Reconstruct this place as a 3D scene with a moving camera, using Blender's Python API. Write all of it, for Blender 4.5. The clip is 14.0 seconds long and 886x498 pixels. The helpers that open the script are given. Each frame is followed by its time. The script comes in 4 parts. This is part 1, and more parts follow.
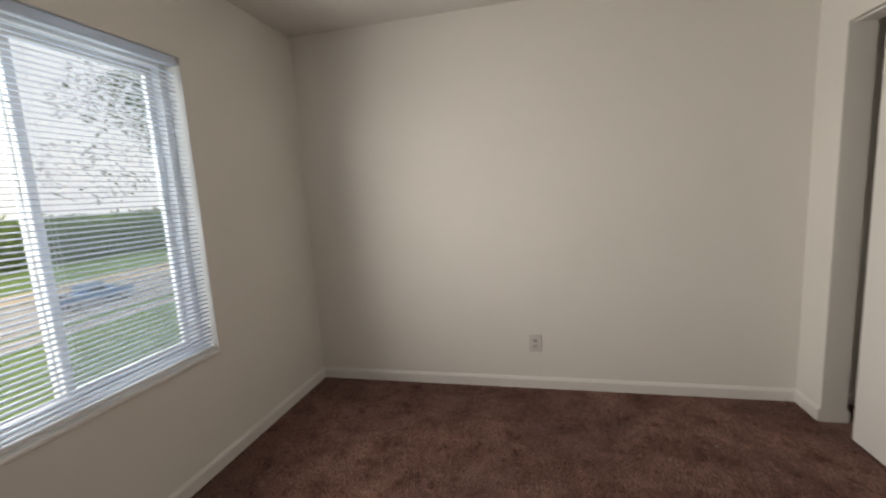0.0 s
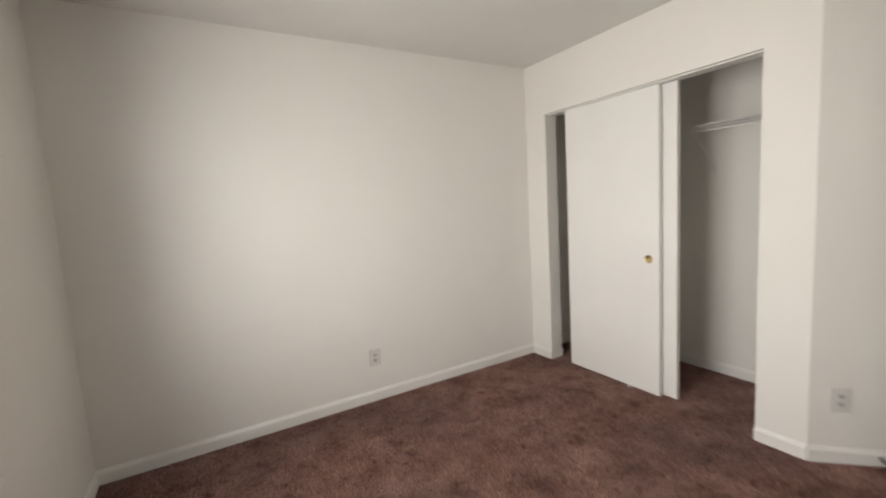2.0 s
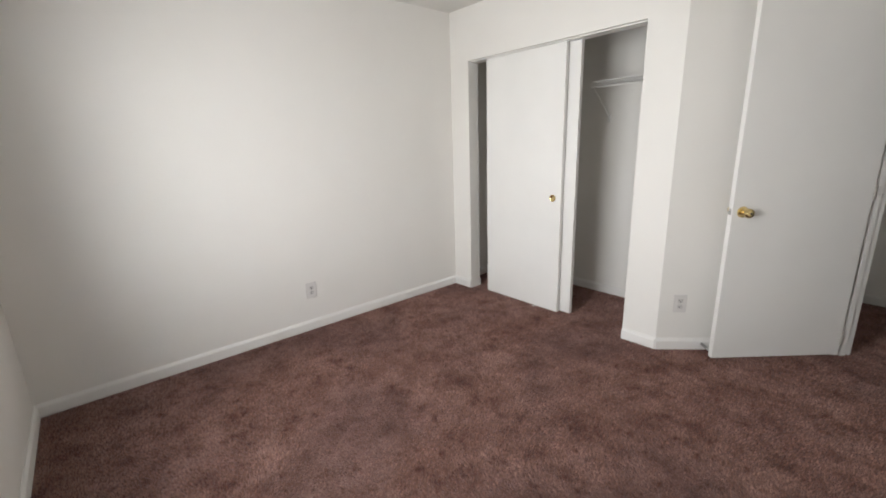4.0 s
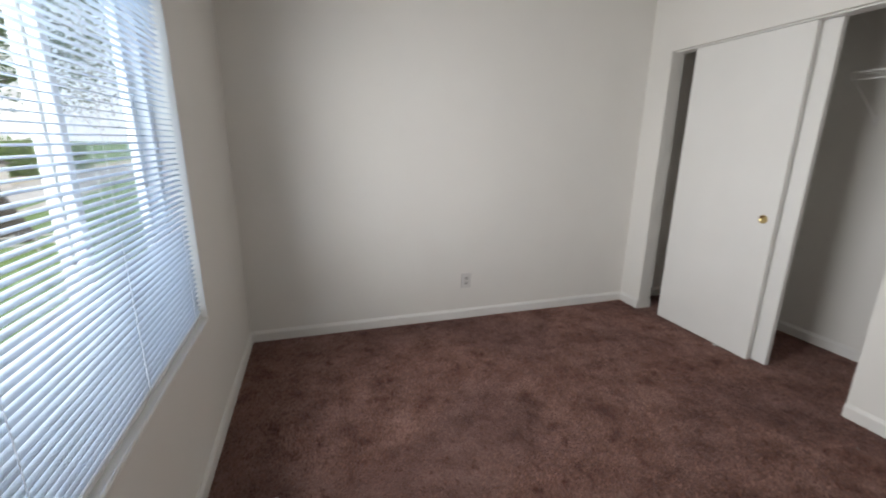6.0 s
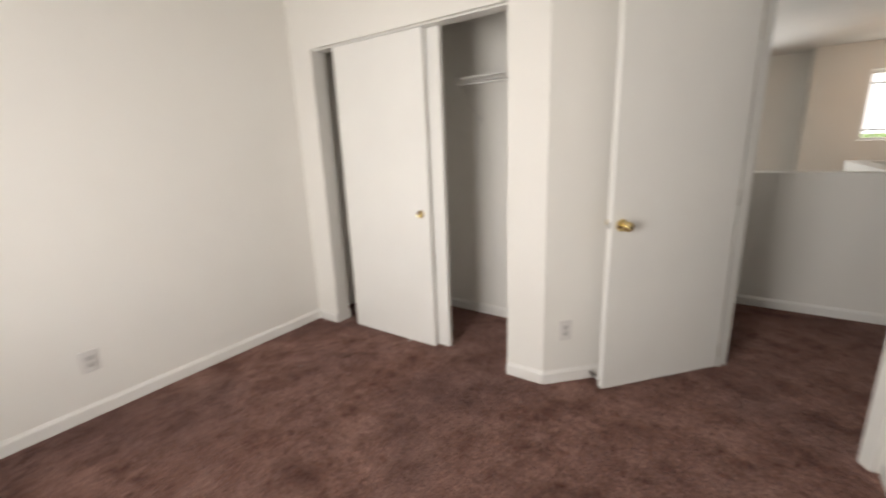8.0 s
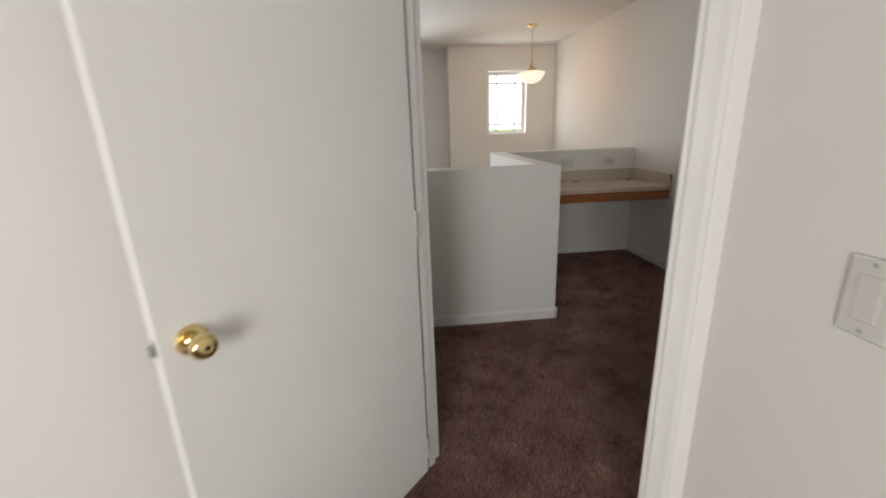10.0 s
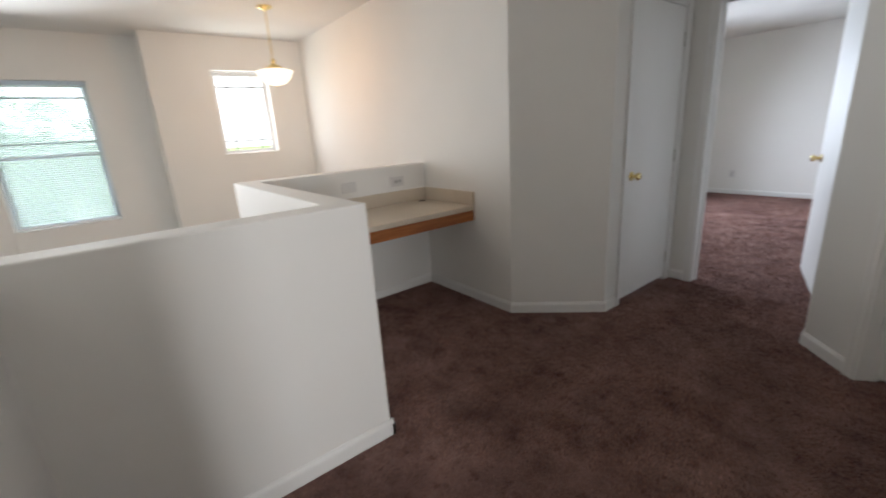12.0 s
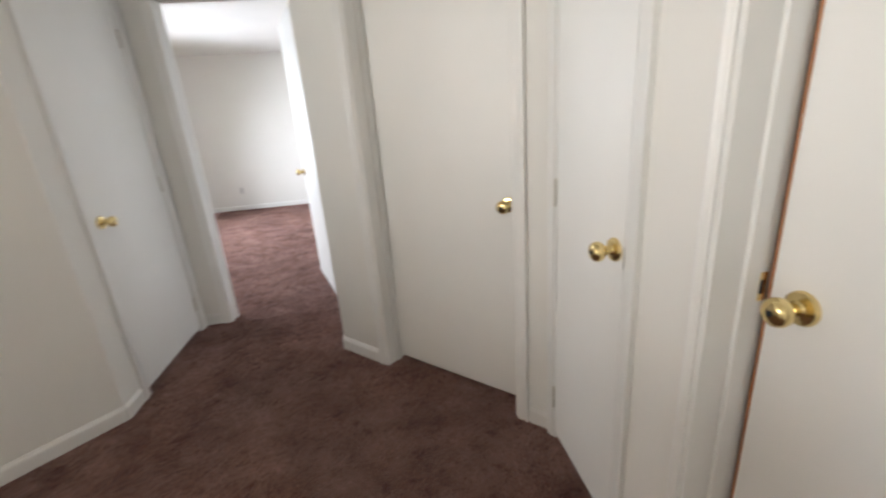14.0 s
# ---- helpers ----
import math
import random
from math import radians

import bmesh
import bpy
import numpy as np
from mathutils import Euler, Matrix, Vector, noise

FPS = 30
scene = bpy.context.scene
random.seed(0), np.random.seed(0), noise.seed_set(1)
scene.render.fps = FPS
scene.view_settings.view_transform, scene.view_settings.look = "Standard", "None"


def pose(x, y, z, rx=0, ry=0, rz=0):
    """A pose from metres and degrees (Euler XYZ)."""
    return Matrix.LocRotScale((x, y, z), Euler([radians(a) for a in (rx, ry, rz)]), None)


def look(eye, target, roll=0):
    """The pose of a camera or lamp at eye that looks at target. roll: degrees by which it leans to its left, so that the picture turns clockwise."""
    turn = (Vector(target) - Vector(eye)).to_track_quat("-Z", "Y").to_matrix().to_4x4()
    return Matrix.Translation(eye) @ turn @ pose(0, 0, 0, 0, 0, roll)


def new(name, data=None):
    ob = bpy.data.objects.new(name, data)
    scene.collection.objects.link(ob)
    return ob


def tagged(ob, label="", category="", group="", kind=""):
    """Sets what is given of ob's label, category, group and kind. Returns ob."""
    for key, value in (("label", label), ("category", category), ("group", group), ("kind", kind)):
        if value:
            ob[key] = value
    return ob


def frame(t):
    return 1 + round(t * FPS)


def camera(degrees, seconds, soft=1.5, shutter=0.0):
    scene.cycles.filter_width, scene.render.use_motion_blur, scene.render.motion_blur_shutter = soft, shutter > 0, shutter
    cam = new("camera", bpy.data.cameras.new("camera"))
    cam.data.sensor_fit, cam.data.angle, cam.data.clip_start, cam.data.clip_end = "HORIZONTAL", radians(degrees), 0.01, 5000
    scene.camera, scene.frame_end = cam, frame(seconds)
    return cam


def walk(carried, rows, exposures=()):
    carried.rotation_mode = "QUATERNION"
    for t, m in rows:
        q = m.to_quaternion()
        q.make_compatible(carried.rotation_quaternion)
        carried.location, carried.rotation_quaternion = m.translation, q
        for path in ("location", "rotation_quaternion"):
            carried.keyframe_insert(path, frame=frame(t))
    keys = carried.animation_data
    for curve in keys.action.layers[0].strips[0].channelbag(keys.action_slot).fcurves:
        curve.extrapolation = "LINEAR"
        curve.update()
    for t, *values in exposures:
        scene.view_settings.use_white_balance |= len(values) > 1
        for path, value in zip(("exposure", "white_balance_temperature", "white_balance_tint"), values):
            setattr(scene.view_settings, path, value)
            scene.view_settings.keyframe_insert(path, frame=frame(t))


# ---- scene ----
cam = camera(94.0, 14.0, soft=1.8, shutter=0.4)
PATH = [
    (0, (0.046, -0.047, 1.37), (-0.42, 1.878, 1.093), -3.4),
    (0.5, (-0.21, -0.077, 1.342), (-0.253, 1.898, 1.026), -2.1),
    (1, (-0.457, 0.032, 1.363), (-0.069, 1.977, 1.102), -2.0),
    (1.5, (-0.692, 0.058, 1.385), (0.043, 1.905, 1.166), -1.5),
    (2, (-0.996, -0.071, 1.385), (0.004, 1.648, 1.17), -3.4),
    (2.5, (-1.177, -0.188, 1.383), (0.082, 1.299, 0.933), -2.2),
    (5, (-1.198, -0.282, 1.396), (0.054, 1.19, 0.881), -1.9),
    (5.5, (-1.183, -0.254, 1.395), (-0.265, 1.452, 0.9), -0.9),
    (6, (-1.104, -0.258, 1.396), (-0.539, 1.593, 0.89), 0.6),
    (6.5, (-1.043, -0.288, 1.377), (-0.719, 1.62, 0.872), 0.8),
    (7, (-0.984, -0.261, 1.399), (-0.495, 1.607, 0.879), 0.2),
    (7.5, (-0.803, -0.174, 1.374), (0.264, 1.443, 0.877), -0.5),
    (8, (-0.577, -0.057, 1.377), (1.014, 1.053, 0.89), -2.2),
    (8.5, (-0.314, -0.056, 1.327), (1.528, 0.544, 0.831), -3.2),
    (9, (0.045, -0.061, 1.346), (1.943, 0.254, 0.799), -2.3),
    (11.5, (1.8, -0.205, 1.339), (3.504, -1.106, 0.804), -3.9),
    (12, (2.008, -0.352, 1.34), (3.533, -1.523, 0.789), -3.6),
    (12.5, (2.178, -0.492, 1.342), (3.258, -2.074, 0.769), -4.1),
    (13, (2.234, -0.627, 1.329), (2.811, -2.439, 0.709), -3.5),
    (13.5, (2.177, -0.832, 1.341), (2.411, -2.724, 0.737), -4.0),
    (14, (2.103, -0.991, 1.328), (1.857, -2.877, 0.711), -4.5),
]
walk(cam, [(t, look(eye, target, roll)) for t, eye, target, roll in PATH], exposures=[
    (0.0, -0.92, 7200, 12), (0.5, -0.8, 7200, 14), (1.0, -0.5, 7200, 14), (1.5, -0.27, 7050, 12), (2.0, -0.35, 6900, 11), (2.5, -0.18, 6800, 10), (5.0, -0.15, 6250, 10), (6.0, -0.65, 6350, 10), (6.5, -0.74, 6500, 11), (7.0, -1.0, 6950, 14), (7.5, -0.3, 8100, 17), (8.0, -0.12, 6950, 12),
    (9.0, -0.28, 6500, 11), (11.5, 0.55, 6750, 12), (12.0, 0.58, 6350, 11), (12.5, 0.62, 6500, 12), (13.0, 1.1, 6650, 12), (13.5, 1.35, 6700, 12), (14.0, 1.3, 6750, 11)])

# ---- world and large lights ----
world = bpy.data.worlds.new("overcast_sky")
scene.world = world
world.use_nodes = True
wt = world.node_tree
bg = wt.nodes["Background"]
sky = wt.nodes.new("ShaderNodeTexSky")
sky.sky_type = 'NISHITA'
sky.sun_disc = False
sky.sun_elevation = radians(48)
sky.sun_rotation = radians(165)
sky.air_density, sky.dust_density, sky.ozone_density = 1.0, 5.0, 1.0
SKY_STRENGTH = 0.15
bg.inputs["Strength"].default_value = SKY_STRENGTH
# a bright thin cloud layer lies over the blue
mixc = wt.nodes.new("ShaderNodeMixRGB")
mixc.inputs[0].default_value = 0.75
mixc.inputs[2].default_value = (23.0, 22.6, 22.8, 1)
wt.links.new(sky.outputs[0], mixc.inputs[1])
wt.links.new(mixc.outputs[0], bg.inputs["Color"])


def lamp(name, kind, m, energy, color, **kw):
    data = bpy.data.lights.new(name, kind)
    data.energy, data.color = energy, color
    for key, value in kw.items():
        if key == "size":
            data.size = value
        elif key == "size_y":
            data.size_y = value
        elif key == "shape":
            data.shape = value
        elif key == "angle":
            data.angle = value
        elif key == "spread":
            data.spread = value
        elif key == "radius":
            data.shadow_soft_size = value
    ob = new(name, data)
    ob.matrix_world = m
    return ob


lamp("sun", 'SUN', look((0, 0, 20), (-0.5, 1.9, 17.4)), 1.5, (1.0, 0.96, 0.9), angle=radians(14))
# daylight that comes in by the window openings
DAY = (1.0, 0.968, 0.932)
# the open half of the bedroom window lets in more than the screened half; both see most sky towards the south-west
for wy, watts in ((0.755, 22), (1.370, 15)):
    lamp("daylight_bedroom_window", 'AREA', look((-1.598, wy, 1.34), (-1.598 + math.cos(radians(4)), wy + math.sin(radians(4)), 1.34)), watts, DAY, shape='RECTANGLE', size=0.58, size_y=1.4, spread=radians(152))
lamp("daylight_behind_blind", 'AREA', look((-1.93, 1.065, 1.34), (0, 1.065, 1.1)), 36, (0.90, 0.95, 1.0), shape='RECTANGLE', size=1.2, size_y=1.4)
lamp("daylight_stair_window_tall", 'AREA', look((7.61, 0.09, 1.33), (3, 0.7, 1.25)), 38, (0.95, 0.98, 1.0), shape='RECTANGLE', size=0.78, size_y=1.35, spread=radians(118))
lamp("daylight_stair_window_small", 'AREA', look((7.475, -1.73, 1.67), (3, -1.73, 1.67)), 6, (0.95, 0.98, 1.0), shape='RECTANGLE', size=0.5, size_y=0.82)
lamp("daylight_far_bedroom_window", 'AREA', look((5.50, -6.6, 1.4), (2, -6.2, 0.55)), 52, (0.77, 0.86, 1.0), shape='RECTANGLE', size=1.5, size_y=1.2, spread=radians(125))

# ---- materials ----


def mat(name):
    m = bpy.data.materials.new(name)
    m.use_nodes = True
    nt = m.node_tree
    return m, nt, nt.nodes["Principled BSDF"]


def noise_node(nt, scale, detail=4, rough=0.55, coord="Object"):
    tc = nt.nodes.new("ShaderNodeTexCoord")
    n = nt.nodes.new("ShaderNodeTexNoise")
    n.inputs["Scale"].default_value = scale
    n.inputs["Detail"].default_value = detail
    n.inputs["Roughness"].default_value = rough
    nt.links.new(tc.outputs[coord], n.inputs["Vector"])
    return n


def ramp(nt, src, stops):
    r = nt.nodes.new("ShaderNodeValToRGB")
    els = r.color_ramp.elements
    while len(els) < len(stops):
        els.new(0.5)
    for e, (p, c) in zip(els, stops):
        e.position = p
        e.color = (*c, 1)
    nt.links.new(src, r.inputs[0])
    return r


def bump(nt, bsdf, src, strength, dist):
    b = nt.nodes.new("ShaderNodeBump")
    b.inputs["Strength"].default_value = strength
    b.inputs["Distance"].default_value = dist
    nt.links.new(src, b.inputs["Height"])
    nt.links.new(b.outputs[0], bsdf.inputs["Normal"])
    return b


def plain(name, color, rough=0.5, metal=0.0, vary=0.04, scale=3.0, fine=120.0, relief=0.0, dist=0.002, coat=0.0):
    """A surface with slight stains at a large scale and a fine grain."""
    m, nt, b = mat(name)
    big = noise_node(nt, scale, 3)
    lo = tuple(max(0, c * (1 - vary)) for c in color)
    hi = tuple(min(1, c * (1 + vary * 0.6)) for c in color)
    r = ramp(nt, big.outputs[0], [(0.3, lo), (0.7, hi)])
    nt.links.new(r.outputs[0], b.inputs["Base Color"])
    b.inputs["Roughness"].default_value = rough
    b.inputs["Metallic"].default_value = metal
    b.inputs["Coat Weight"].default_value = coat
    if relief:
        f = noise_node(nt, fine, 3)
        bump(nt, b, f.outputs[0], relief, dist)
    return m


M_WALL = plain("wall_paint", (0.83, 0.81, 0.77), 0.75, vary=0.025, scale=1.3, fine=70, relief=0.22, dist=0.0012)
M_CEIL = plain("ceiling_texture", (0.76, 0.745, 0.715), 0.9, vary=0.03, scale=2.0, fine=55, relief=0.6, dist=0.004)
M_TRIM = plain("trim_paint", (0.83, 0.818, 0.79), 0.4, vary=0.03, scale=4, fine=40, relief=0.08, dist=0.0008)
M_DOOR = plain("door_paint", (0.85, 0.84, 0.812), 0.42, vary=0.025, scale=2.2, fine=90, relief=0.06, dist=0.0006)
M_BRASS = plain("polished_brass", (0.84, 0.67, 0.33), 0.16, 1.0, vary=0.08, scale=30)
M_STEEL = plain("dull_steel", (0.55, 0.54, 0.52), 0.35, 1.0, vary=0.1, scale=40)
M_VINYL = plain("white_vinyl", (0.82, 0.83, 0.84), 0.35, vary=0.02)
M_PLATE = plain("white_plastic_plate", (0.71, 0.69, 0.665), 0.35, vary=0.02)
M_RECEPT = plain("grey_socket_face", (0.60, 0.58, 0.56), 0.4, vary=0.05)
# hinge paint greyer than the trim, tone varied at random
M_HINGE = plain("greyish_painted_hinge", (0.62, 0.59, 0.53), 0.45, vary=0.2, scale=60)
M_DARK = plain("dark_slot", (0.02, 0.02, 0.02), 0.6, vary=0.2)
M_GROMMET = plain("dark_grommet", (0.035, 0.025, 0.02), 0.4, vary=0.2)
M_WAND = plain("smoky_plastic_wand", (0.05, 0.05, 0.065), 0.15, vary=0.1)
M_CORD = plain("white_cord", (0.75, 0.76, 0.78), 0.8, vary=0.05)
M_WIRE = plain("white_wire", (0.80, 0.79, 0.77), 0.4, vary=0.03)
M_RUBBER = plain("white_rubber", (0.7, 0.7, 0.68), 0.6, vary=0.05)


def make_slat():
    m, nt, b = mat("blind_slat")
    b.inputs["Base Color"].default_value = (0.75, 0.80, 0.87, 1)
    b.inputs["Roughness"].default_value = 0.35
    t = nt.nodes.new("ShaderNodeBsdfTranslucent")
    t.inputs[0].default_value = (0.72, 0.79, 0.89, 1)
    mx = nt.nodes.new("ShaderNodeMixShader")
    mx.inputs[0].default_value = 0.4
    nt.links.new(b.outputs[0], mx.inputs[1])
    nt.links.new(t.outputs[0], mx.inputs[2])
    nt.links.new(mx.outputs[0], nt.nodes["Material Output"].inputs[0])
    return m


M_SLAT = make_slat()


def carpet_colour(nt, tuft_src):
    # how brushed and dented pile catches light is put into the colour here
    patch = noise_node(nt, 2.3, 3, 0.6)
    foot = noise_node(nt, 5.6, 5, 0.66)
    dimple = noise_node(nt, 15.0, 2, 0.5)
    a = ramp(nt, patch.outputs[0], [(0.3, (0.262, 0.140, 0.109)), (0.72, (0.358, 0.218, 0.180))])
    c = ramp(nt, foot.outputs[0], [(0.34, (0.55, 0.45, 0.40)), (0.46, (0.88, 0.84, 0.82)), (0.55, (1.04, 1.04, 1.04)), (0.67, (1.26, 1.29, 1.30))])
    dent_shade = ramp(nt, dimple.outputs[0], [(0.28, (0.55, 0.43, 0.37)), (0.40, (1, 1, 1))])
    d = ramp(nt, tuft_src, [(0.0, (0.44, 0.40, 0.39)), (0.45, (0.88, 0.86, 0.85)), (0.8, (1.15, 1.14, 1.13)), (1.0, (1.65, 1.63, 1.63))])
    m0 = nt.nodes.new("ShaderNodeMixRGB")
    m0.blend_type = 'MULTIPLY'
    m0.inputs[0].default_value = 1
    nt.links.new(c.outputs[0], m0.inputs[1])
    nt.links.new(dent_shade.outputs[0], m0.inputs[2])
    m1 = nt.nodes.new("ShaderNodeMixRGB")
    m1.blend_type = 'MULTIPLY'
    m1.inputs[0].default_value = 1
    m2 = nt.nodes.new("ShaderNodeMixRGB")
    m2.blend_type = 'MULTIPLY'
    m2.inputs[0].default_value = 1
    nt.links.new(a.outputs[0], m1.inputs[1])
    nt.links.new(m0.outputs[0], m1.inputs[2])
    nt.links.new(m1.outputs[0], m2.inputs[1])
    nt.links.new(d.outputs[0], m2.inputs[2])
    return m2.outputs[0], foot


def make_carpet():
    m, nt, b = mat("brown_carpet_backing")
    tuft = noise_node(nt, 140, 4, 0.75)
    spread_ = ramp(nt, tuft.outputs[0], [(0.3, (0, 0, 0)), (0.7, (1, 1, 1))])
    col, foot = carpet_colour(nt, spread_.outputs[0])
    nt.links.new(col, b.inputs["Base Color"])
    b.inputs["Roughness"].default_value = 0.95
    b.inputs["Specular IOR Level"].default_value = 0.15
    b.inputs["Sheen Weight"].default_value = 0.35
    b.inputs["Sheen Roughness"].default_value = 0.5
    b.inputs["Sheen Tint"].default_value = (0.8, 0.68, 0.72, 1)
    add = nt.nodes.new("ShaderNodeMath")
    add.operation = 'ADD'
    nt.links.new(tuft.outputs[0], add.inputs[0])
    nt.links.new(foot.outputs[0], add.inputs[1])
    bump(nt, b, add.outputs[0], 0.9, 0.012)
    return m


def make_pile():
    m, nt, b = mat("brown_carpet_pile")
    g = nt.nodes.new("ShaderNodeNewGeometry")
    col, foot = carpet_colour(nt, g.outputs["Random Per Island"])
    nt.links.new(col, b.inputs["Base Color"])
    b.inputs["Roughness"].default_value = 0.8
    b.inputs["Specular IOR Level"].default_value = 0.2
    b.inputs["Sheen Weight"].default_value = 0.46
    b.inputs["Sheen Roughness"].default_value = 0.5
    b.inputs["Sheen Tint"].default_value = (0.80, 0.68, 0.73, 1)
    return m


M_PILE = make_pile()
M_CARPET = make_carpet()


def make_laminate():
    m, nt, b = mat("speckled_beige_laminate")
    s = noise_node(nt, 220, 2, 0.5)
    l = noise_node(nt, 5, 3)
    a = ramp(nt, s.outputs[0], [(0.35, (0.50, 0.41, 0.31)), (0.5, (0.62, 0.53, 0.42)), (0.7, (0.68, 0.60, 0.50))])
    c = ramp(nt, l.outputs[0], [(0.3, (0.95, 0.95, 0.95)), (0.7, (1, 1, 1))])
    mx = nt.nodes.new("ShaderNodeMixRGB")
    mx.blend_type = 'MULTIPLY'
    mx.inputs[0].default_value = 1
    nt.links.new(a.outputs[0], mx.inputs[1])
    nt.links.new(c.outputs[0], mx.inputs[2])
    nt.links.new(mx.outputs[0], b.inputs["Base Color"])
    b.inputs["Roughness"].default_value = 0.3
    return m


M_LAM = make_laminate()


def make_wood(name, dark, light, stretch=(1, 14, 14), rough=0.4):
    m, nt, b = mat(name)
    tc = nt.nodes.new("ShaderNodeTexCoord")
    mp = nt.nodes.new("ShaderNodeMapping")
    mp.inputs["Scale"].default_value = stretch
    n = nt.nodes.new("ShaderNodeTexNoise")
    n.inputs["Scale"].default_value = 4
    n.inputs["Detail"].default_value = 6
    n.inputs["Distortion"].default_value = 0.6
    nt.links.new(tc.outputs["Object"], mp.inputs[0])
    nt.links.new(mp.outputs[0], n.inputs["Vector"])
    r = ramp(nt, n.outputs[0], [(0.3, dark), (0.7, light)])
    nt.links.new(r.outputs[0], b.inputs["Base Color"])
    b.inputs["Roughness"].default_value = rough
    bump(nt, b, n.outputs[0], 0.1, 0.002)
    return m


M_OAK = make_wood("oak_apron", (0.26, 0.082, 0.022), (0.41, 0.155, 0.05), (14, 1, 14))
M_EDGE = make_wood("bare_door_edge", (0.42, 0.15, 0.05), (0.60, 0.26, 0.11), (14, 14, 1), 0.6)


def make_glass(name, tint=(1, 1, 1)):
    m, nt, b = mat(name)
    nt.nodes.remove(b)
    g = nt.nodes.new("ShaderNodeBsdfTransparent")
    g.inputs[0].default_value = (*tint, 1)
    s = nt.nodes.new("ShaderNodeBsdfGlossy")
    s.inputs["Roughness"].default_value = 0.02
    f = nt.nodes.new("ShaderNodeLayerWeight")
    f.inputs["Blend"].default_value = 0.5
    p5 = nt.nodes.new("ShaderNodeMath")
    p5.operation = 'POWER'
    p5.inputs[1].default_value = 5.0
    nt.links.new(f.outputs["Facing"], p5.inputs[0])
    sc = nt.nodes.new("ShaderNodeMath")
    sc.operation = 'MULTIPLY_ADD'
    sc.inputs[1].default_value = 0.5
    sc.inputs[2].default_value = 0.03
    nt.links.new(p5.outputs[0], sc.inputs[0])
    mx = nt.nodes.new("ShaderNodeMixShader")
    nt.links.new(sc.outputs[0], mx.inputs[0])
    nt.links.new(g.outputs[0], mx.inputs[1])
    nt.links.new(s.outputs[0], mx.inputs[2])
    nt.links.new(mx.outputs[0], nt.nodes["Material Output"].inputs[0])
    return m


M_GLASS = make_glass("window_glass", (0.97, 0.98, 0.98))


def make_screen(name, cover, haze=False):
    """Fine mesh: mostly clear, its threads catch a little light."""
    m, nt, b = mat(name)
    b.inputs["Base Color"].default_value = (0.42, 0.47, 0.52, 1)
    b.inputs["Roughness"].default_value = 0.8
    g = nt.nodes.new("ShaderNodeBsdfTransparent")
    g.inputs[0].default_value = (0.92, 0.95, 0.98, 1)
    mx = nt.nodes.new("ShaderNodeMixShader")
    mx.inputs[0].default_value = cover
    nt.links.new(g.outputs[0], mx.inputs[1])
    nt.links.new(b.outputs[0], mx.inputs[2])
    # translucent pale layer puts the bright haze of the window into the mesh
    if haze:
        t = nt.nodes.new("ShaderNodeBsdfTranslucent")
        t.inputs[0].default_value = (0.70, 0.82, 0.82, 1)
        nt.links.new(t.outputs[0], mx.inputs[2])
    nt.links.new(mx.outputs[0], nt.nodes["Material Output"].inputs[0])
    return m


M_SCREEN = make_screen("insect_screen", 0.16)
M_SCREEN_DENSE = make_screen("hazy_insect_screen", 0.33, True)


def make_lampglass():
    m, nt, b = mat("lit_frosted_glass")
    b.inputs["Base Color"].default_value = (0.95, 0.88, 0.76, 1)
    b.inputs["Roughness"].default_value = 0.3
    b.inputs["Emission Color"].default_value = (1.0, 0.88, 0.68, 1)
    b.inputs["Emission Strength"].default_value = 0.8
    return m


M_LAMPGLASS = make_lampglass()

# ---- shapes ----


def link(name, bm, material, parent=None, smooth=False):
    me = bpy.data.meshes.new(name)
    bmesh.ops.recalc_face_normals(bm, faces=bm.faces)
    bm.to_mesh(me)
    bm.free()
    me.materials.append(material)
    if smooth:
        for p in me.polygons:
            p.use_smooth = True
        me.set_sharp_from_angle(angle=radians(38))
    ob = new(name, me)
    if parent is not None:
        ob.parent = parent
    return ob


def part(name, bm, material, parent, label="", smooth=False):
    ob = link(name, bm, material, parent, smooth)
    if label:
        ob["label"] = label
    return ob


def box(bm, lo, hi, bevel=0.0, seg=2):
    g = bmesh.ops.create_cube(bm, size=1.0)
    vs = g["verts"]
    for v in vs:
        v.co = Vector([lo[i] + (v.co[i] + 0.5) * (hi[i] - lo[i]) for i in range(3)])
    if bevel:
        es = list({e for v in vs for e in v.link_edges})
        bmesh.ops.bevel(bm, geom=es, offset=bevel, segments=seg, profile=0.5, affect='EDGES')
    return bm


def cube(lo, hi, bevel=0.0, seg=2):
    return box(bmesh.new(), lo, hi, bevel, seg)


def prism(bm, poly, z0, z1):
    """A solid over a plan outline."""
    lo = [bm.verts.new((x, y, z0)) for x, y in poly]
    hi = [bm.verts.new((x, y, z1)) for x, y in poly]
    n = len(poly)
    bm.faces.new(lo[::-1])
    bm.faces.new(hi)
    for i in range(n):
        bm.faces.new((lo[i], lo[(i + 1) % n], hi[(i + 1) % n], hi[i]))
    return bm


def lathe(bm, profile, seg=24, axis='Z', at=(0, 0, 0)):
    """Turns (radius, height) pairs about an axis."""
    rings = []
    for r, h in profile:
        ring = []
        for i in range(seg):
            a = 2 * math.pi * i / seg
            c, s = r * math.cos(a), r * math.sin(a)
            p = {'Z': (c, s, h), 'Y': (c, h, s), 'X': (h, c, s)}[axis]
            ring.append(bm.verts.new(Vector(p) + Vector(at)))
        rings.append(ring)
    for a, b in zip(rings, rings[1:]):
        for i in range(seg):
            bm.faces.new((a[i], a[(i + 1) % seg], b[(i + 1) % seg], b[i]))
    bm.faces.new(rings[0][::-1])
    bm.faces.new(rings[-1])
    return bm


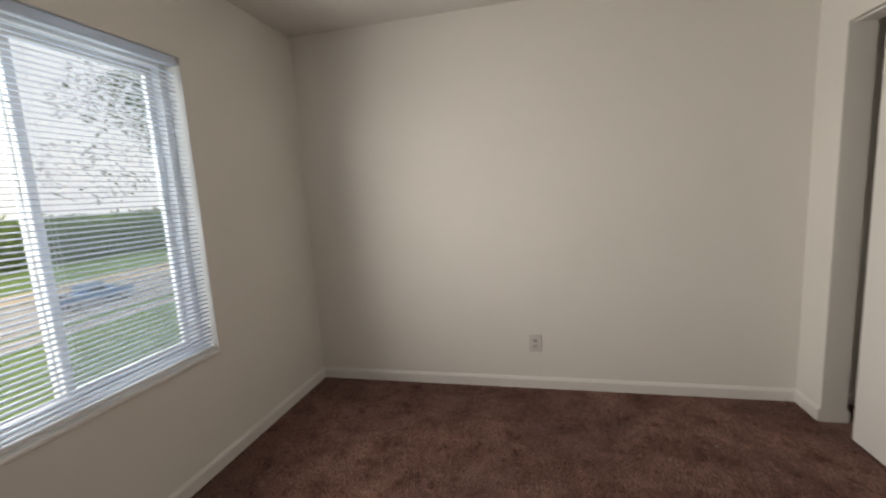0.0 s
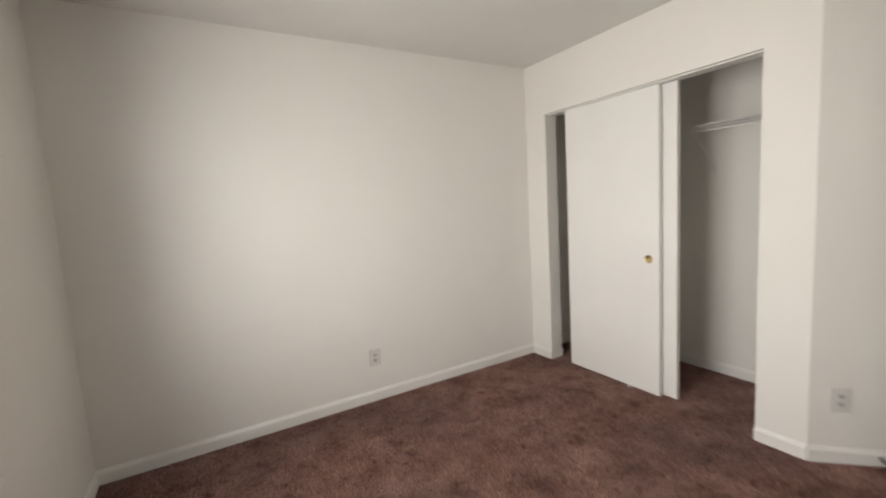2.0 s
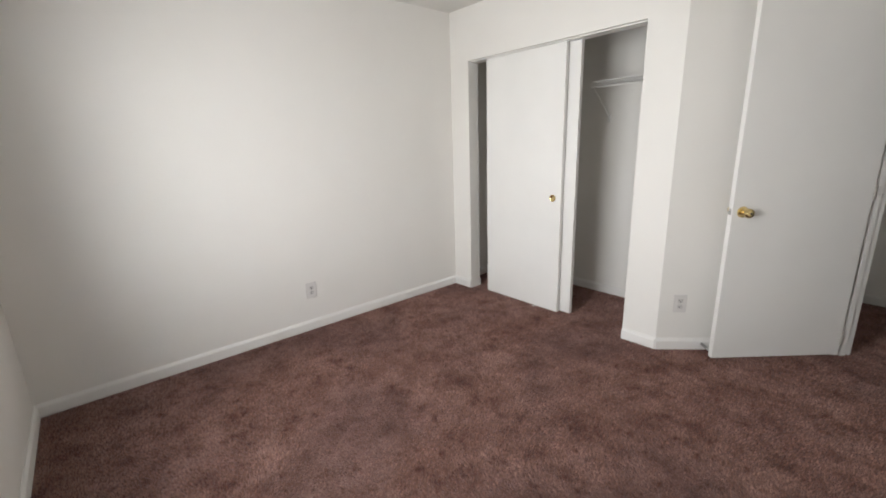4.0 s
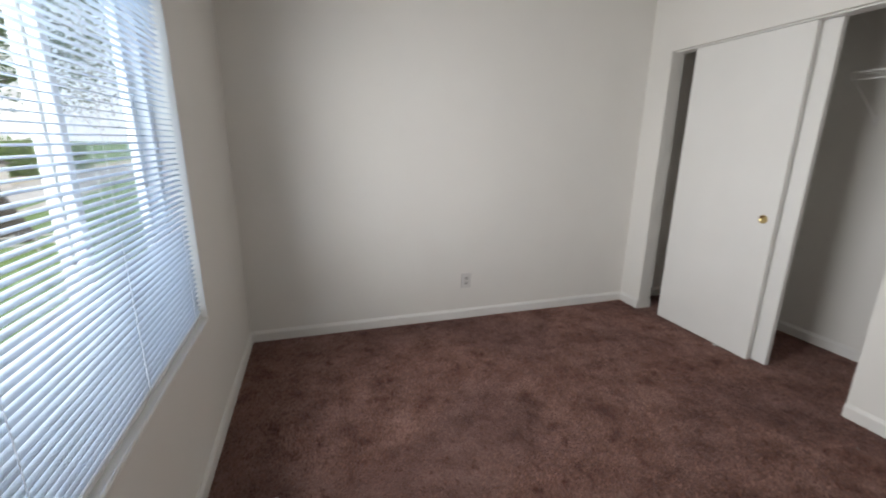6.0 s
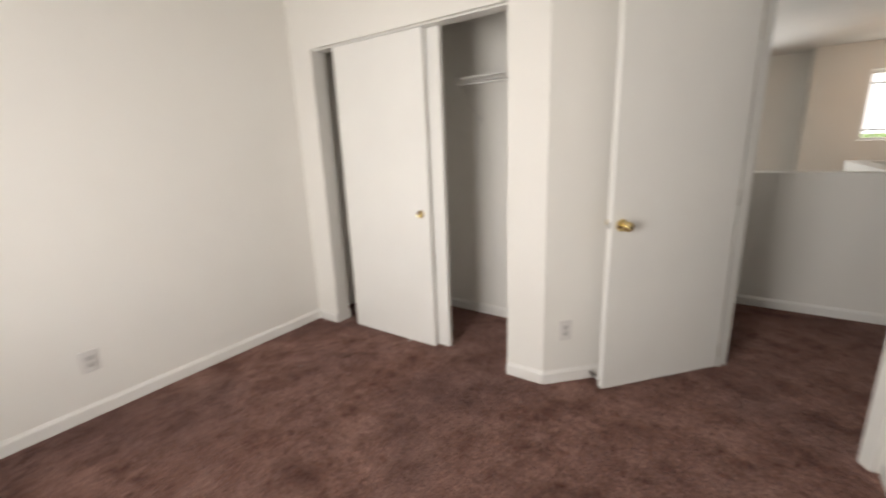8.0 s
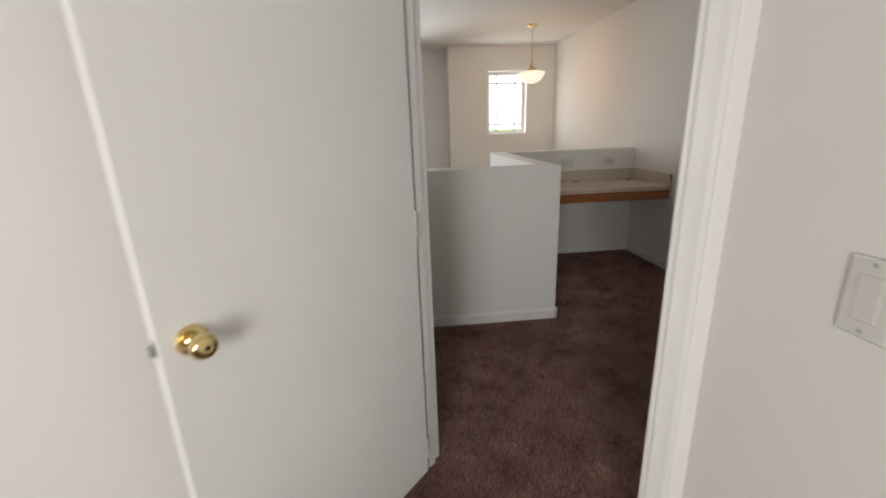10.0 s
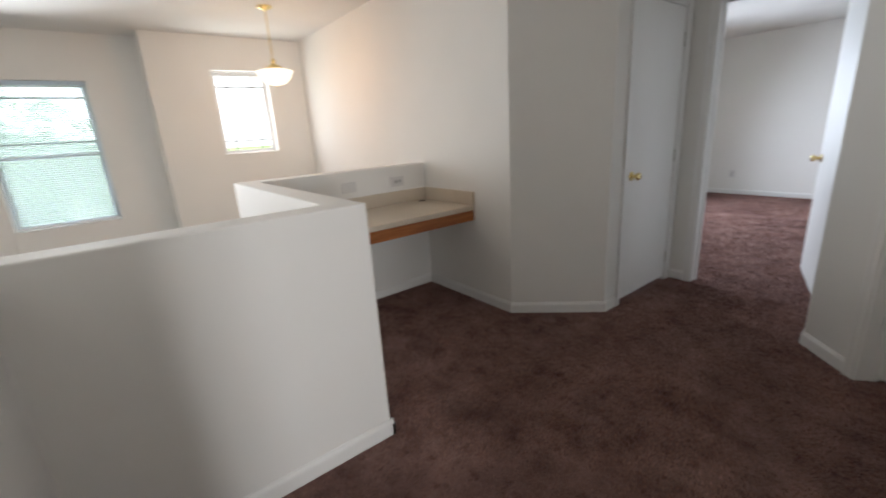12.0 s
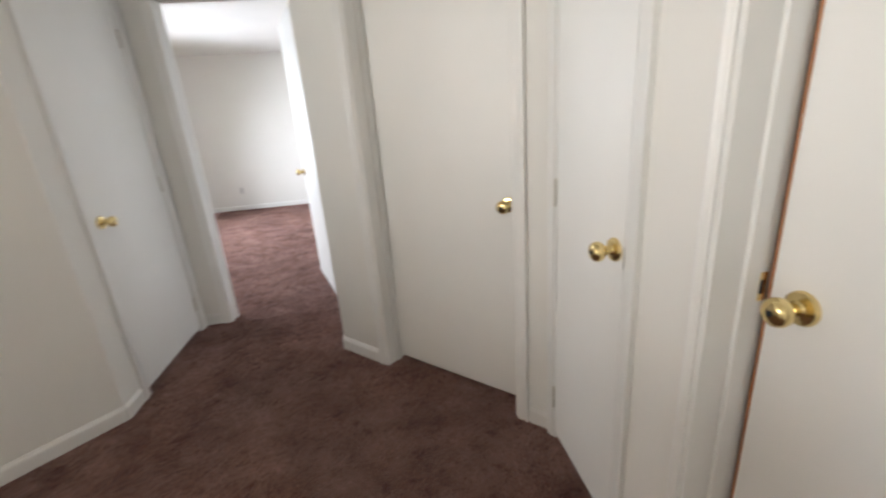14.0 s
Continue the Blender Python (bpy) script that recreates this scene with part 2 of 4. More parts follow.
def tube(bm, pts, r, seg=8):
    """A round bar along a line of points."""
    prev = None
    for i, p in enumerate(pts):
        p = Vector(p)
        d = (Vector(pts[min(i + 1, len(pts) - 1)]) - Vector(pts[max(i - 1, 0)])).normalized()
        q = d.to_track_quat('Z', 'Y')
        ring = [bm.verts.new(p + q @ Vector((r * math.cos(2 * math.pi * k / seg), r * math.sin(2 * math.pi * k / seg), 0))) for k in range(seg)]
        if prev:
            for k in range(seg):
                bm.faces.new((prev[k], prev[(k + 1) % seg], ring[(k + 1) % seg], ring[k]))
        else:
            bm.faces.new(ring[::-1])
        prev = ring
    bm.faces.new(prev)
    return bm


def sd(s, d):
    """A plan point from its sum and difference of x and y."""
    return ((s + d) / 2, (s - d) / 2)


def structure(ob, label, category):
    return tagged(ob, label, category, kind="structure")


def empty(name, m):
    ob = new(name)
    ob.empty_display_size = 0.1
    ob.matrix_world = m
    return ob


# ---- the large structure ----
H = 2.48          # ceiling height
XW, XC, YN, YS = -1.615, 1.50, 2.68, -0.70     # the bedroom's faces
WIN = (0.43, 1.70, 0.603, 2.075)              # bedroom window: y, y, z, z
CLO = (0.946, 2.457, 2.06)                    # closet opening: y, y, top
DH = 2.110                                    # door opening height
SUNK = -2.75                                  # lower floor
SA, DD = 2.22, 2.262                          # the bedroom's two angled faces
SL, SR = 2.138, 0.967                         # the bedroom doorway along its wall
XA, YA, YE = 3.465, -1.105, -0.03             # low wall round the stairwell
XD, YD = 4.951, -2.462                        # desk nook
XE = 3.494                                    # hall east face
YB = -3.932                                   # far bedroom's doorway
XP = 2.452                                    # passage face
SH = -0.866                                   # the hall's angled face
DL, DR = 5.266, 4.100                         # angled hall doorway
XH = 1.518                                    # hall west face
TW = 0.12


def wall(name, pieces, label="smooth cream painted drywall wall"):
    bm = bmesh.new()
    for poly, z0, z1 in pieces:
        prism(bm, poly, z0, z1)
    return structure(link(name, bm, M_WALL), label, "wall")


def rect(x0, y0, x1, y1):
    return [(x0, y0), (x1, y0), (x1, y1), (x0, y1)]


y0, y1, z0, z1 = WIN
wall("wall_west", [
    (rect(-1.80, -0.82, XW, y0), -0.3, H), (rect(-1.80, y1, XW, 2.80), -0.3, H),
    (rect(-1.80, y0, XW, y1), -0.3, z0), (rect(-1.80, y0, XW, y1), z1, H)], "cream painted drywall wall with a wide window opening")
wall("wall_north", [(rect(XW, YN, 2.38, 2.80), -0.3, H)])
wall("wall_south", [(rect(XW, -0.82, 1.39, YS), -0.3, H)])
cy0, cy1, cz = CLO
wall("wall_closet", [
    (rect(XC, cy1, 1.62, YN), 0, H), (rect(XC, cy0, 1.62, cy1), cz, H),
    ([(XC, cy0), (XC, SA - XC), sd(SA, DD), sd(SA + 0.163, DD), (1.62, SA + 0.163 - 1.62), (1.62, cy0)], 0, H)],
    "cream drywall wall with closet opening and angled end")
wall("wall_closet_back", [(rect(2.26, 0.62, 2.38, YN), 0, H), (rect(1.765, 0.62, 2.26, 0.74), 0, H)])
DO = DD + 0.174
cut = YE + DO
wall("wall_bedroom_door", [
    ([sd(SL, DD), sd(2.60, DD), sd(2.60, DO), sd(SL, DO)], 0, H),
    ([sd(SR, DD), sd(SR, DO), (XH, XH - DO), (1.39, XH - DO), (1.39, YS), (YS + DD, YS)], 0, H),
    ([sd(SR, DD), sd(SL, DD), sd(SL, DO), sd(SR, DO)], DH, H)], "cream drywall wall set at an angle round a doorway")
BY0, BY1 = -1.645, -1.02
LY0, LY1 = -2.347, -1.890
wall("wall_hall_west", [
    (rect(1.39, BY1, XH, XH - DO), 0, H), (rect(1.39, LY1, XH, BY0), 0, H),
    (rect(1.39, BY0, XH, BY1), DH, H), (rect(1.39, LY0, XH, LY1), DH, H)])
SB = SH - 0.17
wall("wall_hall_angled", [
    ([sd(SH, DR), (XH, SH - XH), (XH, LY0), (1.39, LY0), (1.39, SB - 1.39), sd(SB, DR)], 0, H),
    ([sd(SH, DL), (XP, SH - XP), (XP, YB), (XP + 0.06, YB), (XP + 0.06, YB - TW), (XP - TW, YB - TW), (XP - TW, SB - XP + TW), sd(SB, DL)], 0, H),
    ([sd(SH, DL), sd(SH, DR), sd(SB, DR), sd(SB, DL)], DH, H)], "cream drywall wall set at an angle round a closed door")
DY0, DY1 = -3.862, -3.122
wall("wall_hall_east", [
    ([(XE, DY1), (XE, -2.930), (3.958, YD), (7.40, YD), (7.40, YD - TW), (4.01, YD - TW), (XE + TW, -2.98), (XE + TW, DY1)], 0, H),
    (rect(XD + TW, YD - TW, 7.40, YD), SUNK, 0),
    (rect(XE, DY0, XE + TW, DY1), DH, H),
    ([(XE, DY0), (XE, YB), (3.325, YB), (3.325, YB - TW), (XE + TW, YB - TW), (XE + TW, DY0)], 0, H),
    (rect(XP + 0.06, YB - TW, 3.325, YB), DH, H)], "cream drywall hall wall running on above the stairwell")
# low walls round the stairwell
TA = 0.13
HW = 1.085
half = wall("half_wall_stair", [
    ([(cut, YE), (XA, YE), (XA, YA), (XD, YA), (XD, YD), (XD + TA, YD), (XD + TA, YA + TA), (XA + TA, YA + TA), (XA + TA, YE + TA), (cut + TA, YE + TA)], -0.3, HW)],
    "low cream drywall wall with a square capped top round the stairwell")
bev = half.modifiers.new("rounded_corner_bead", 'BEVEL')
bev.width, bev.segments, bev.limit_method = 0.006, 3, 'ANGLE'
# stairwell
w1 = (-0.335, 0.512, 0.612, 2.035)
w2 = (-2.03, -1.432, 1.215, 2.13)
wall("wall_stair_small_window", [
    (rect(7.40, YD - TW, 7.56, w2[0]), SUNK, H), (rect(7.40, w2[1], 7.56, -0.838), SUNK, H),
    (rect(7.40, w2[0], 7.56, w2[1]), SUNK, w2[2]), (rect(7.40, w2[0], 7.56, w2[1]), w2[3], H)], "cream drywall wall with a small high window")
wall("wall_stair_tall_window", [
    (rect(7.72, -0.958, 7.88, w1[0]), SUNK, H), (rect(7.72, w1[1], 7.88, 2.80), SUNK, H),
    (rect(7.72, w1[0], 7.88, w1[1]), SUNK, w1[2]), (rect(7.72, w1[0], 7.88, w1[1]), w1[3], H),
    (rect(7.56, -0.958, 7.72, -0.838), SUNK, H)], "cream drywall wall with a tall sash window")
wall("wall_stair_north", [(rect(2.50, 2.0, 7.72, 2.12), SUNK, H), (rect(2.38, 0.10, 2.50, 2.12), SUNK, H)])
wall("wall_stair_lower", [(rect(2.38, -0.02, 3.50, 0.08), SUNK, -0.3), (rect(3.48, -1.10, 3.58, -0.02), SUNK, -0.3),
                          (rect(3.58, -1.10, 5.06, -1.0), SUNK, -0.3), (rect(4.96, -2.55, 5.06, -1.10), SUNK, -0.3)])
# far bedroom
YF, XF = -8.56, 5.58
b2 = (-7.4, -5.8, 0.62, 2.08)
FAR = "cool white painted drywall wall of the far bedroom"
wall("wall_far_south", [(rect(1.72, YF - TW, XF + 0.16, YF), -0.3, H)], FAR)
wall("wall_far_west", [(rect(1.6, YF - TW, 1.72, YB - TW), -0.3, H)], FAR)
wall("wall_far_north", [(rect(1.6, YB - TW, XP - TW, YB), 0, H), (rect(XE + TW, YB - TW, XF, YB), 0, H)], FAR)
wall("wall_far_east", [(rect(XF, YF, XF + 0.16, b2[0]), -0.3, H), (rect(XF, b2[1], XF + 0.16, YD - TW), -0.3, H),
                       (rect(XF, b2[0], XF + 0.16, b2[1]), -0.3, b2[2]), (rect(XF, b2[0], XF + 0.16, b2[1]), b2[3], H)], FAR)
# added unseen walls close the rooms that are not entered and keep daylight out
wall("wall_unseen_closing", [(rect(-1.80, -4.2, -1.68, -0.82), -0.3, H), (rect(-1.68, -4.2, 1.6, -4.08), -0.3, H)])

bm = bmesh.new()
for x0_, y0_, x1_, y1_ in ((-1.80, -8.70, 3.53, 0.03), (-1.80, 0.03, 2.44, 2.80), (3.53, -8.70, 5.01, -1.04), (5.01, -8.70, 7.88, -2.53)):
    box(bm, (x0_, y0_, -0.3), (x1_, y1_, 0.0))
structure(link("floor", bm, M_CARPET), "worn dark brown cut-pile carpet with footprints", "carpet")
structure(link("lower_floor", cube((2.3, -2.66, SUNK - 0.1), (7.88, 2.8, SUNK)), M_CARPET), "brown carpet on the floor below the stairwell", "floor")
structure(link("ceiling", cube((-1.80, -8.70, H), (7.88, 2.80, H + 0.15)), M_CEIL), "off-white sprayed texture ceiling", "ceiling")

# ---- trim ----


def frame_at(p, u, z=0.0):
    """Local axes on a wall face: x along u, y into the wall, z up."""
    ux = Vector((u[0], u[1], 0)).normalized()
    uz = Vector((0, 0, 1))
    uy = uz.cross(ux)
    m = Matrix((ux, uy, uz)).transposed().to_4x4()
    m.translation = (p[0], p[1], z)
    return m


def baseboard(p, q, h=0.083):
    """A skirting board from p to q, seen with p on the left."""
    u = (q[0] - p[0], q[1] - p[1])
    length = math.hypot(*u)
    prof = [(0, 0.004), (-0.013, 0.004), (-0.013, h - 0.022), (-0.011, h - 0.014), (-0.006, h - 0.006), (-0.004, h), (0, h)]
    bm = bmesh.new()
    ends = []
    for x in (0, length):
        ends.append([bm.verts.new((x, y, z)) for y, z in prof])
    n = len(prof)
    for i in range(n):
        bm.faces.new((ends[0][i], ends[1][i], ends[1][(i + 1) % n], ends[0][(i + 1) % n]))
    bm.faces.new(ends[0])
    bm.faces.new(ends[1][::-1])
    ob = link("baseboard", bm, M_TRIM)
    ob.matrix_world = frame_at(p, u)
    return structure(ob, "white painted baseboard along the carpet", "baseboard")


baseboard((XW, YS), (XW, YN))
baseboard((XW, YN), (XC, YN))
baseboard((XC, YN), (XC, cy1))
baseboard((XC, cy0), (XC, SA - XC))
baseboard((XC, SA - XC), sd(SA, DD))
baseboard((1.545, YS), (XW, YS))
baseboard((2.26, YN), (2.26, 0.74))
baseboard((1.62, YN), (2.26, YN))
baseboard((1.62, cy1), (1.62, YN))
# hall
baseboard((cut, YE), (XA, YE))
baseboard((XA, YE), (XA, YA - 0.013))
baseboard((XA - 0.013, YA), (XD, YA))
baseboard((XD, YA), (XD, YD))
baseboard((XD, YD), (3.953, YD))
baseboard((3.958, YD), (XE, -2.930))
baseboard((XE, -2.925), (XE, DY1 + 0.05))
baseboard((XE, YB), (3.325 + 0.05, YB))
baseboard((XP, YB), (XP, SH - XP))
baseboard((XP, SH - XP), sd(SH, DL + 0.07))
baseboard(sd(SH, DR - 0.07), (XH, SH - XH))
baseboard((XF, YF), (1.72, YF))
baseboard((1.72, YF), (1.72, YB - TW))
baseboard((XF, YB - TW), (XF, YF))


def casing_profile(w):
    return [(0.006, 0), (0.006, -0.008), (0.012, -0.011), (w * 0.55, -0.013), (w * 0.8, -0.017), (w, -0.017), (w, 0)]


def casing_strip(bm, a, b, out, w=0.057):
    """A moulded strip on a wall face from a to b, widening towards out (local x, z)."""
    ends = []
    for c in (a, b):
        ends.append([bm.verts.new((c[0] + out[0] * s, y, c[1] + out[1] * s * (1 if out[1] else 0))) for s, y in casing_profile(w)])
    n = len(ends[0])
    for i in range(n):
        bm.faces.new((ends[0][i], ends[1][i], ends[1][(i + 1) % n], ends[0][(i + 1) % n]))
    bm.faces.new(ends[0])
    bm.faces.new(ends[1][::-1])


def door_trim(p, u, width, depth, stop=None, both=True, top=DH, sides=(True, True), wide=(0.057, 0.057)):
    """Jambs, stops and casing of a door opening whose left foot is p, seen along +y into the wall."""
    root = empty("door_trim", frame_at(p, u))
    structure(root, "white painted door jamb and moulded casing", "door frame")
    j = 0.018
    part("jamb", cube((0, -0.002, 0), (j, depth + 0.002, top), 0.0015, 1), M_TRIM, root)
    part("jamb", cube((width - j, -0.002, 0), (width, depth + 0.002, top), 0.0015, 1), M_TRIM, root)
    part("head_jamb", cube((j, -0.002, top - j), (width - j, depth + 0.002, top), 0.0015, 1), M_TRIM, root)
    if stop is not None:
        part("door_stop", cube((j, stop, 0), (j + 0.011, stop + 0.034, top - j), 0.002, 1), M_TRIM, root)
        part("door_stop", cube((width - j - 0.011, stop, 0), (width - j, stop + 0.034, top - j), 0.002, 1), M_TRIM, root)
        part("door_stop", cube((j + 0.011, stop, top - j - 0.011), (width - j - 0.011, stop + 0.034, top - j), 0.002, 1), M_TRIM, root)
    if both:
        if sides[0]:
            bm = bmesh.new()
            casing_strip(bm, (j - 0.006, 0.0), (j - 0.006, top + 0.045), (-1, 0), wide[0])
            part("casing", bm, M_TRIM, root)
        if sides[1]:
            bm = bmesh.new()
            casing_strip(bm, (width - j + 0.006, 0.0), (width - j + 0.006, top + 0.045), (1, 0), wide[1])
            part("casing", bm, M_TRIM, root)
        bm = bmesh.new()
        casing_strip(bm, (j + 0.001, top - j + 0.006), (width - j - 0.001, top - j + 0.006), (0, 1))
        part("head_casing", bm, M_TRIM, root)
    return root


KNOB = [(0.0325, 0.0), (0.0325, -0.004), (0.029, -0.009), (0.016, -0.012), (0.0115, -0.016), (0.0115, -0.028),
        (0.015, -0.031), (0.021, -0.036), (0.0262, -0.044), (0.0272, -0.052), (0.025, -0.060), (0.019, -0.0655), (0.010, -0.0675)]


def knob_parts(parent, x, z, y=0.0, flip=False, dark=True):
    sgn = -1 if flip else 1
    bm = bmesh.new()
    lathe(bm, [(r, y + sgn * h) for r, h in KNOB[:4]], 28, 'Y', (x, 0, z))
    k = part("door_handle", bm, M_BRASS, parent, "round polished brass door knob", True)
    bm = bmesh.new()
    lathe(bm, [(r, y + sgn * h) for r, h in KNOB[3:]], 28, 'Y', (x, 0, z))
    part("knob", bm, M_BRASS, k, "", True)
    if dark:
        bm = bmesh.new()
        lathe(bm, [(0.006, y + sgn * -0.0672), (0.005, y + sgn * -0.0688)], 12, 'Y', (x, 0, z))
        part("key_slot", bm, M_DARK, k)
    return k


def hinge_parts(parent, x, zs, y=-0.004):
    for z in zs:
        bm = bmesh.new()
        lathe(bm, [(0.0055, z - 0.044), (0.0055, z + 0.044)], 10, 'Z', (x, y, 0))
        lathe(bm, [(0.0035, z + 0.044), (0.0065, z + 0.047), (0.004, z + 0.053)], 10, 'Z', (x, y, 0))
        part("hinge", bm, M_HINGE, parent, "painted butt hinge", True)


def door(name, m, width, height, label, knob_x, hinge_x, back_knob=True, lip=0.024, thick=0.035, knob_z=0.95, face_knob=True):
    """A flush door; its face lies in local y = 0, seen from -y."""
    root = empty(name, m)
    structure(root, label, "door")
    part("slab", cube((0, 0, lip), (width, thick, height), 0.002, 2), M_DOOR, root)
    if face_knob:
        knob_parts(root, knob_x, knob_z)
    if back_knob:
        knob_parts(root, knob_x, knob_z, thick, True)
    if hinge_x is not None:
        hinge_parts(root, hinge_x, (0.20, 1.04, 1.87))
    return root


# bedroom doorway in the angled wall: seen from the bedroom, the hinges are on the left
S2 = math.sqrt(2)
bw = (SL - SR) / S2
door_trim(sd(SL, DD), (-1, -1), bw, 0.115, stop=0.045)
root = empty("door_trim", frame_at(sd(SR, DO), (1, 1)))
structure(root, "white moulded casing on the hall side of the doorway", "door frame")
for x, o in ((0.012, -1), (bw - 0.012, 1)):
    bm = bmesh.new()
    casing_strip(bm, (x, 0.0), (x, DH + 0.045), (o, 0))
    part("casing", bm, M_TRIM, root)
bm = bmesh.new()
casing_strip(bm, (0.02, DH - 0.012), (bw - 0.02, DH - 0.012), (0, 1))
part("head_casing", bm, M_TRIM, root)

# the bedroom door stands open, square to its doorway
hinge = Vector((2.178, -0.107))
free = Vector((1.583, 0.410))
dvec = (hinge - free)
dw = dvec.length
d1 = door("door_1", frame_at((free.x, free.y), dvec), dw, 2.085, "white flush door standing open with a brass knob", 0.06, None)
bm = cube((-0.0012, 0.008, 0.932), (0.0005, 0.027, 0.968), 0)
part("latch_plate", bm, M_STEEL, d1, "small steel latch plate")
bm = cube((-0.011, 0.0115, 0.939), (0.0, 0.0235, 0.961), 0.002, 1)
part("latch_bolt", bm, M_STEEL, d1)
for z in (0.13, 1.04, 1.87):
    bm = bmesh.new()
    lathe(bm, [(0.0045, z - 0.044), (0.0045, z + 0.044)], 10, 'Z', (dw + 0.003, 0.001, 0))
    part("hinge", bm, M_HINGE, d1, "painted butt hinge", True)

# hall doors
# linen closet, hinges on the left
door_trim((XH, LY0), (0, 1), LY1 - LY0, 0.125, stop=0.05, wide=(0.034, 0.062))
lw = LY1 - LY0 - 0.042
door("door_2", frame_at((XH + 0.001, LY0 + 0.021), (0, 1)), lw, 2.085, "narrow white closet door, closed, with brass knob", lw - 0.043, -0.006, back_knob=False, knob_z=0.955, lip=0.032)
part("latch", cube((lw + 0.0002, -0.0022, 0.915), (lw + 0.0028, 0.0, 0.975)), M_STEEL, bpy.data.objects["door_2"], "thin steel latch edge")
# bath door, set back in its jamb
door_trim((XH, BY0), (0, 1), BY1 - BY0, 0.125, stop=0.060, wide=(0.024, 0.024))
d3 = door("door_3", frame_at((1.398, BY0 + 0.0290), (0, 1)), BY1 - BY0 - 0.050, 2.085, "white flush door set back in its jamb, bare orange wood edge", 0.064, None, back_knob=False, knob_z=0.955)
part("bare_edge", cube((-0.0052, -0.001, 0.018), (-0.0002, 0.03, 2.085), 0.0015, 2), M_EDGE, d3, "unpainted orange wood edge strip")
part("latch_plate", cube((-0.0064, 0.002, 0.925), (-0.0050, 0.028, 0.985), 0.0005, 1), M_BRASS, d3, "brass latch plate")
sp = empty("strike_plate", frame_at((XH, BY0), (0, 1)))
tagged(sp, "small brass strike plate on the white door jamb", "strike plate")
part("plate", cube((0.0178, 0.0955, 0.938), (0.0196, 0.1185, 0.998), 0.0003, 1), M_BRASS, sp)
part("hole", cube((0.0194, 0.103, 0.954), (0.0199, 0.112, 0.982)), M_DARK, sp)
# angled hall door
w_d2 = (DL - DR) / S2
door_trim(sd(SH, DL), (-1, 1), w_d2, 0.12, stop=0.062)
door("door_4", frame_at(sd(SH - 0.097 * S2, DL - 0.021 * S2), (-1, 1)), w_d2 - 0.042, 2.085, "white flush door, closed, with a small brass knob", w_d2 - 0.042 - 0.06, None, back_knob=False, knob_z=0.955)
# door beside the desk nook, hinges on the right
door_trim((XE, DY1), (0, -1), DY1 - DY0, 0.12, stop=0.045)
door("door_5", frame_at((XE + 0.002, DY1 - 0.021), (0, -1)), DY1 - DY0 - 0.042, 2.085, "white flush hall door, closed, with a brass knob", 0.06, DY1 - DY0 - 0.036, back_knob=False, knob_z=0.95, lip=0.032)
# far bedroom doorway and its open door
door_trim((3.325, YB), (-1, 0), 3.325 - XP - 0.06, TW, stop=0.06, sides=(True, False))
fb = Vector((2.556, -4.07))
ff = Vector((2.782, -4.80))
d6 = door("door_6", frame_at((ff.x, ff.y), fb - ff), (fb - ff).length, 2.085, "white flush door standing open into the far bedroom", 0.06, None, back_knob=True)

# ---- bedroom closet ----


def slider(name, x, ya, yb, label, pull_y):
    root = empty(name, frame_at((x, yb), (0, -1)))
    tagged(root, label, "closet door", "sliding closet doors")
    w = yb - ya
    part("slab", cube((0, 0, 0.018), (w, 0.033, cz - 0.012), 0.002, 2), M_DOOR, root)
    if pull_y is not None:
        px = yb - pull_y
        bm = bmesh.new()
        lathe(bm, [(0.027, 0.001), (0.027, -0.003), (0.0245, -0.0045), (0.0225, -0.003), (0.020, -0.0012), (0.001, -0.0010)], 28, 'Y', (px, 0, 0.945))
        part("finger_pull", bm, M_BRASS, root, "round recessed brass finger pull", True)
    return root


slider("sliding_door", 1.535, 1.512, 2.274, "white flush sliding closet door with brass finger pull", 1.585)
slider("sliding_door", 1.582, 1.422, 2.184, "white flush sliding closet door behind the front one", None)
part_root = empty("sliding_door_track", Matrix.Translation((0, 0, 0)))
tagged(part_root, "painted metal overhead track in the closet opening", "door track")
part("track", cube((1.525, cy0 + 0.002, cz - 0.010), (1.62, cy1 - 0.002, cz - 0.001), 0.001, 1), M_TRIM, part_root)
g = empty("floor_guide", Matrix.Translation((1.56, 1.742, 0)))
tagged(g, "small white plastic sliding door guide on the carpet", "door guide")
part("base", cube((-0.012, -0.014, 0.0), (0.03, 0.014, 0.006), 0.002, 1), M_PLATE, g)
part("tab", cube((-0.030, -0.010, 0.001), (-0.026, 0.010, 0.016), 0.001, 1), M_PLATE, g)

# white wire shelf with a hanging rail
sh = empty("wire_shelf", Matrix.Translation((0, 0, 0)))
tagged(sh, "white coated wire closet shelf with front lip", "shelf")
SX0, SX1, SY0, SY1, SZ = 1.95, 2.255, 0.745, 1.545, 1.81
for x, z in ((SX0, SZ), (SX0 - 0.002, SZ - 0.045), (2.09, SZ - 0.004), (SX1 - 0.008, SZ - 0.004)):
    part("rail", tube(bmesh.new(), [(x, SY0, z), (x, SY1, z)], 0.0045), M_WIRE, sh, "", True)
yy = SY0 + 0.012
while yy < SY1:
    part("wire", tube(bmesh.new(), [(SX1, yy, SZ + 0.002), (SX0 + 0.004, yy, SZ + 0.003), (SX0 - 0.003, yy, SZ - 0.002), (SX0 - 0.004, yy, SZ - 0.045)], 0.0022, 5), M_WIRE, sh, "", True)
    yy += 0.0254
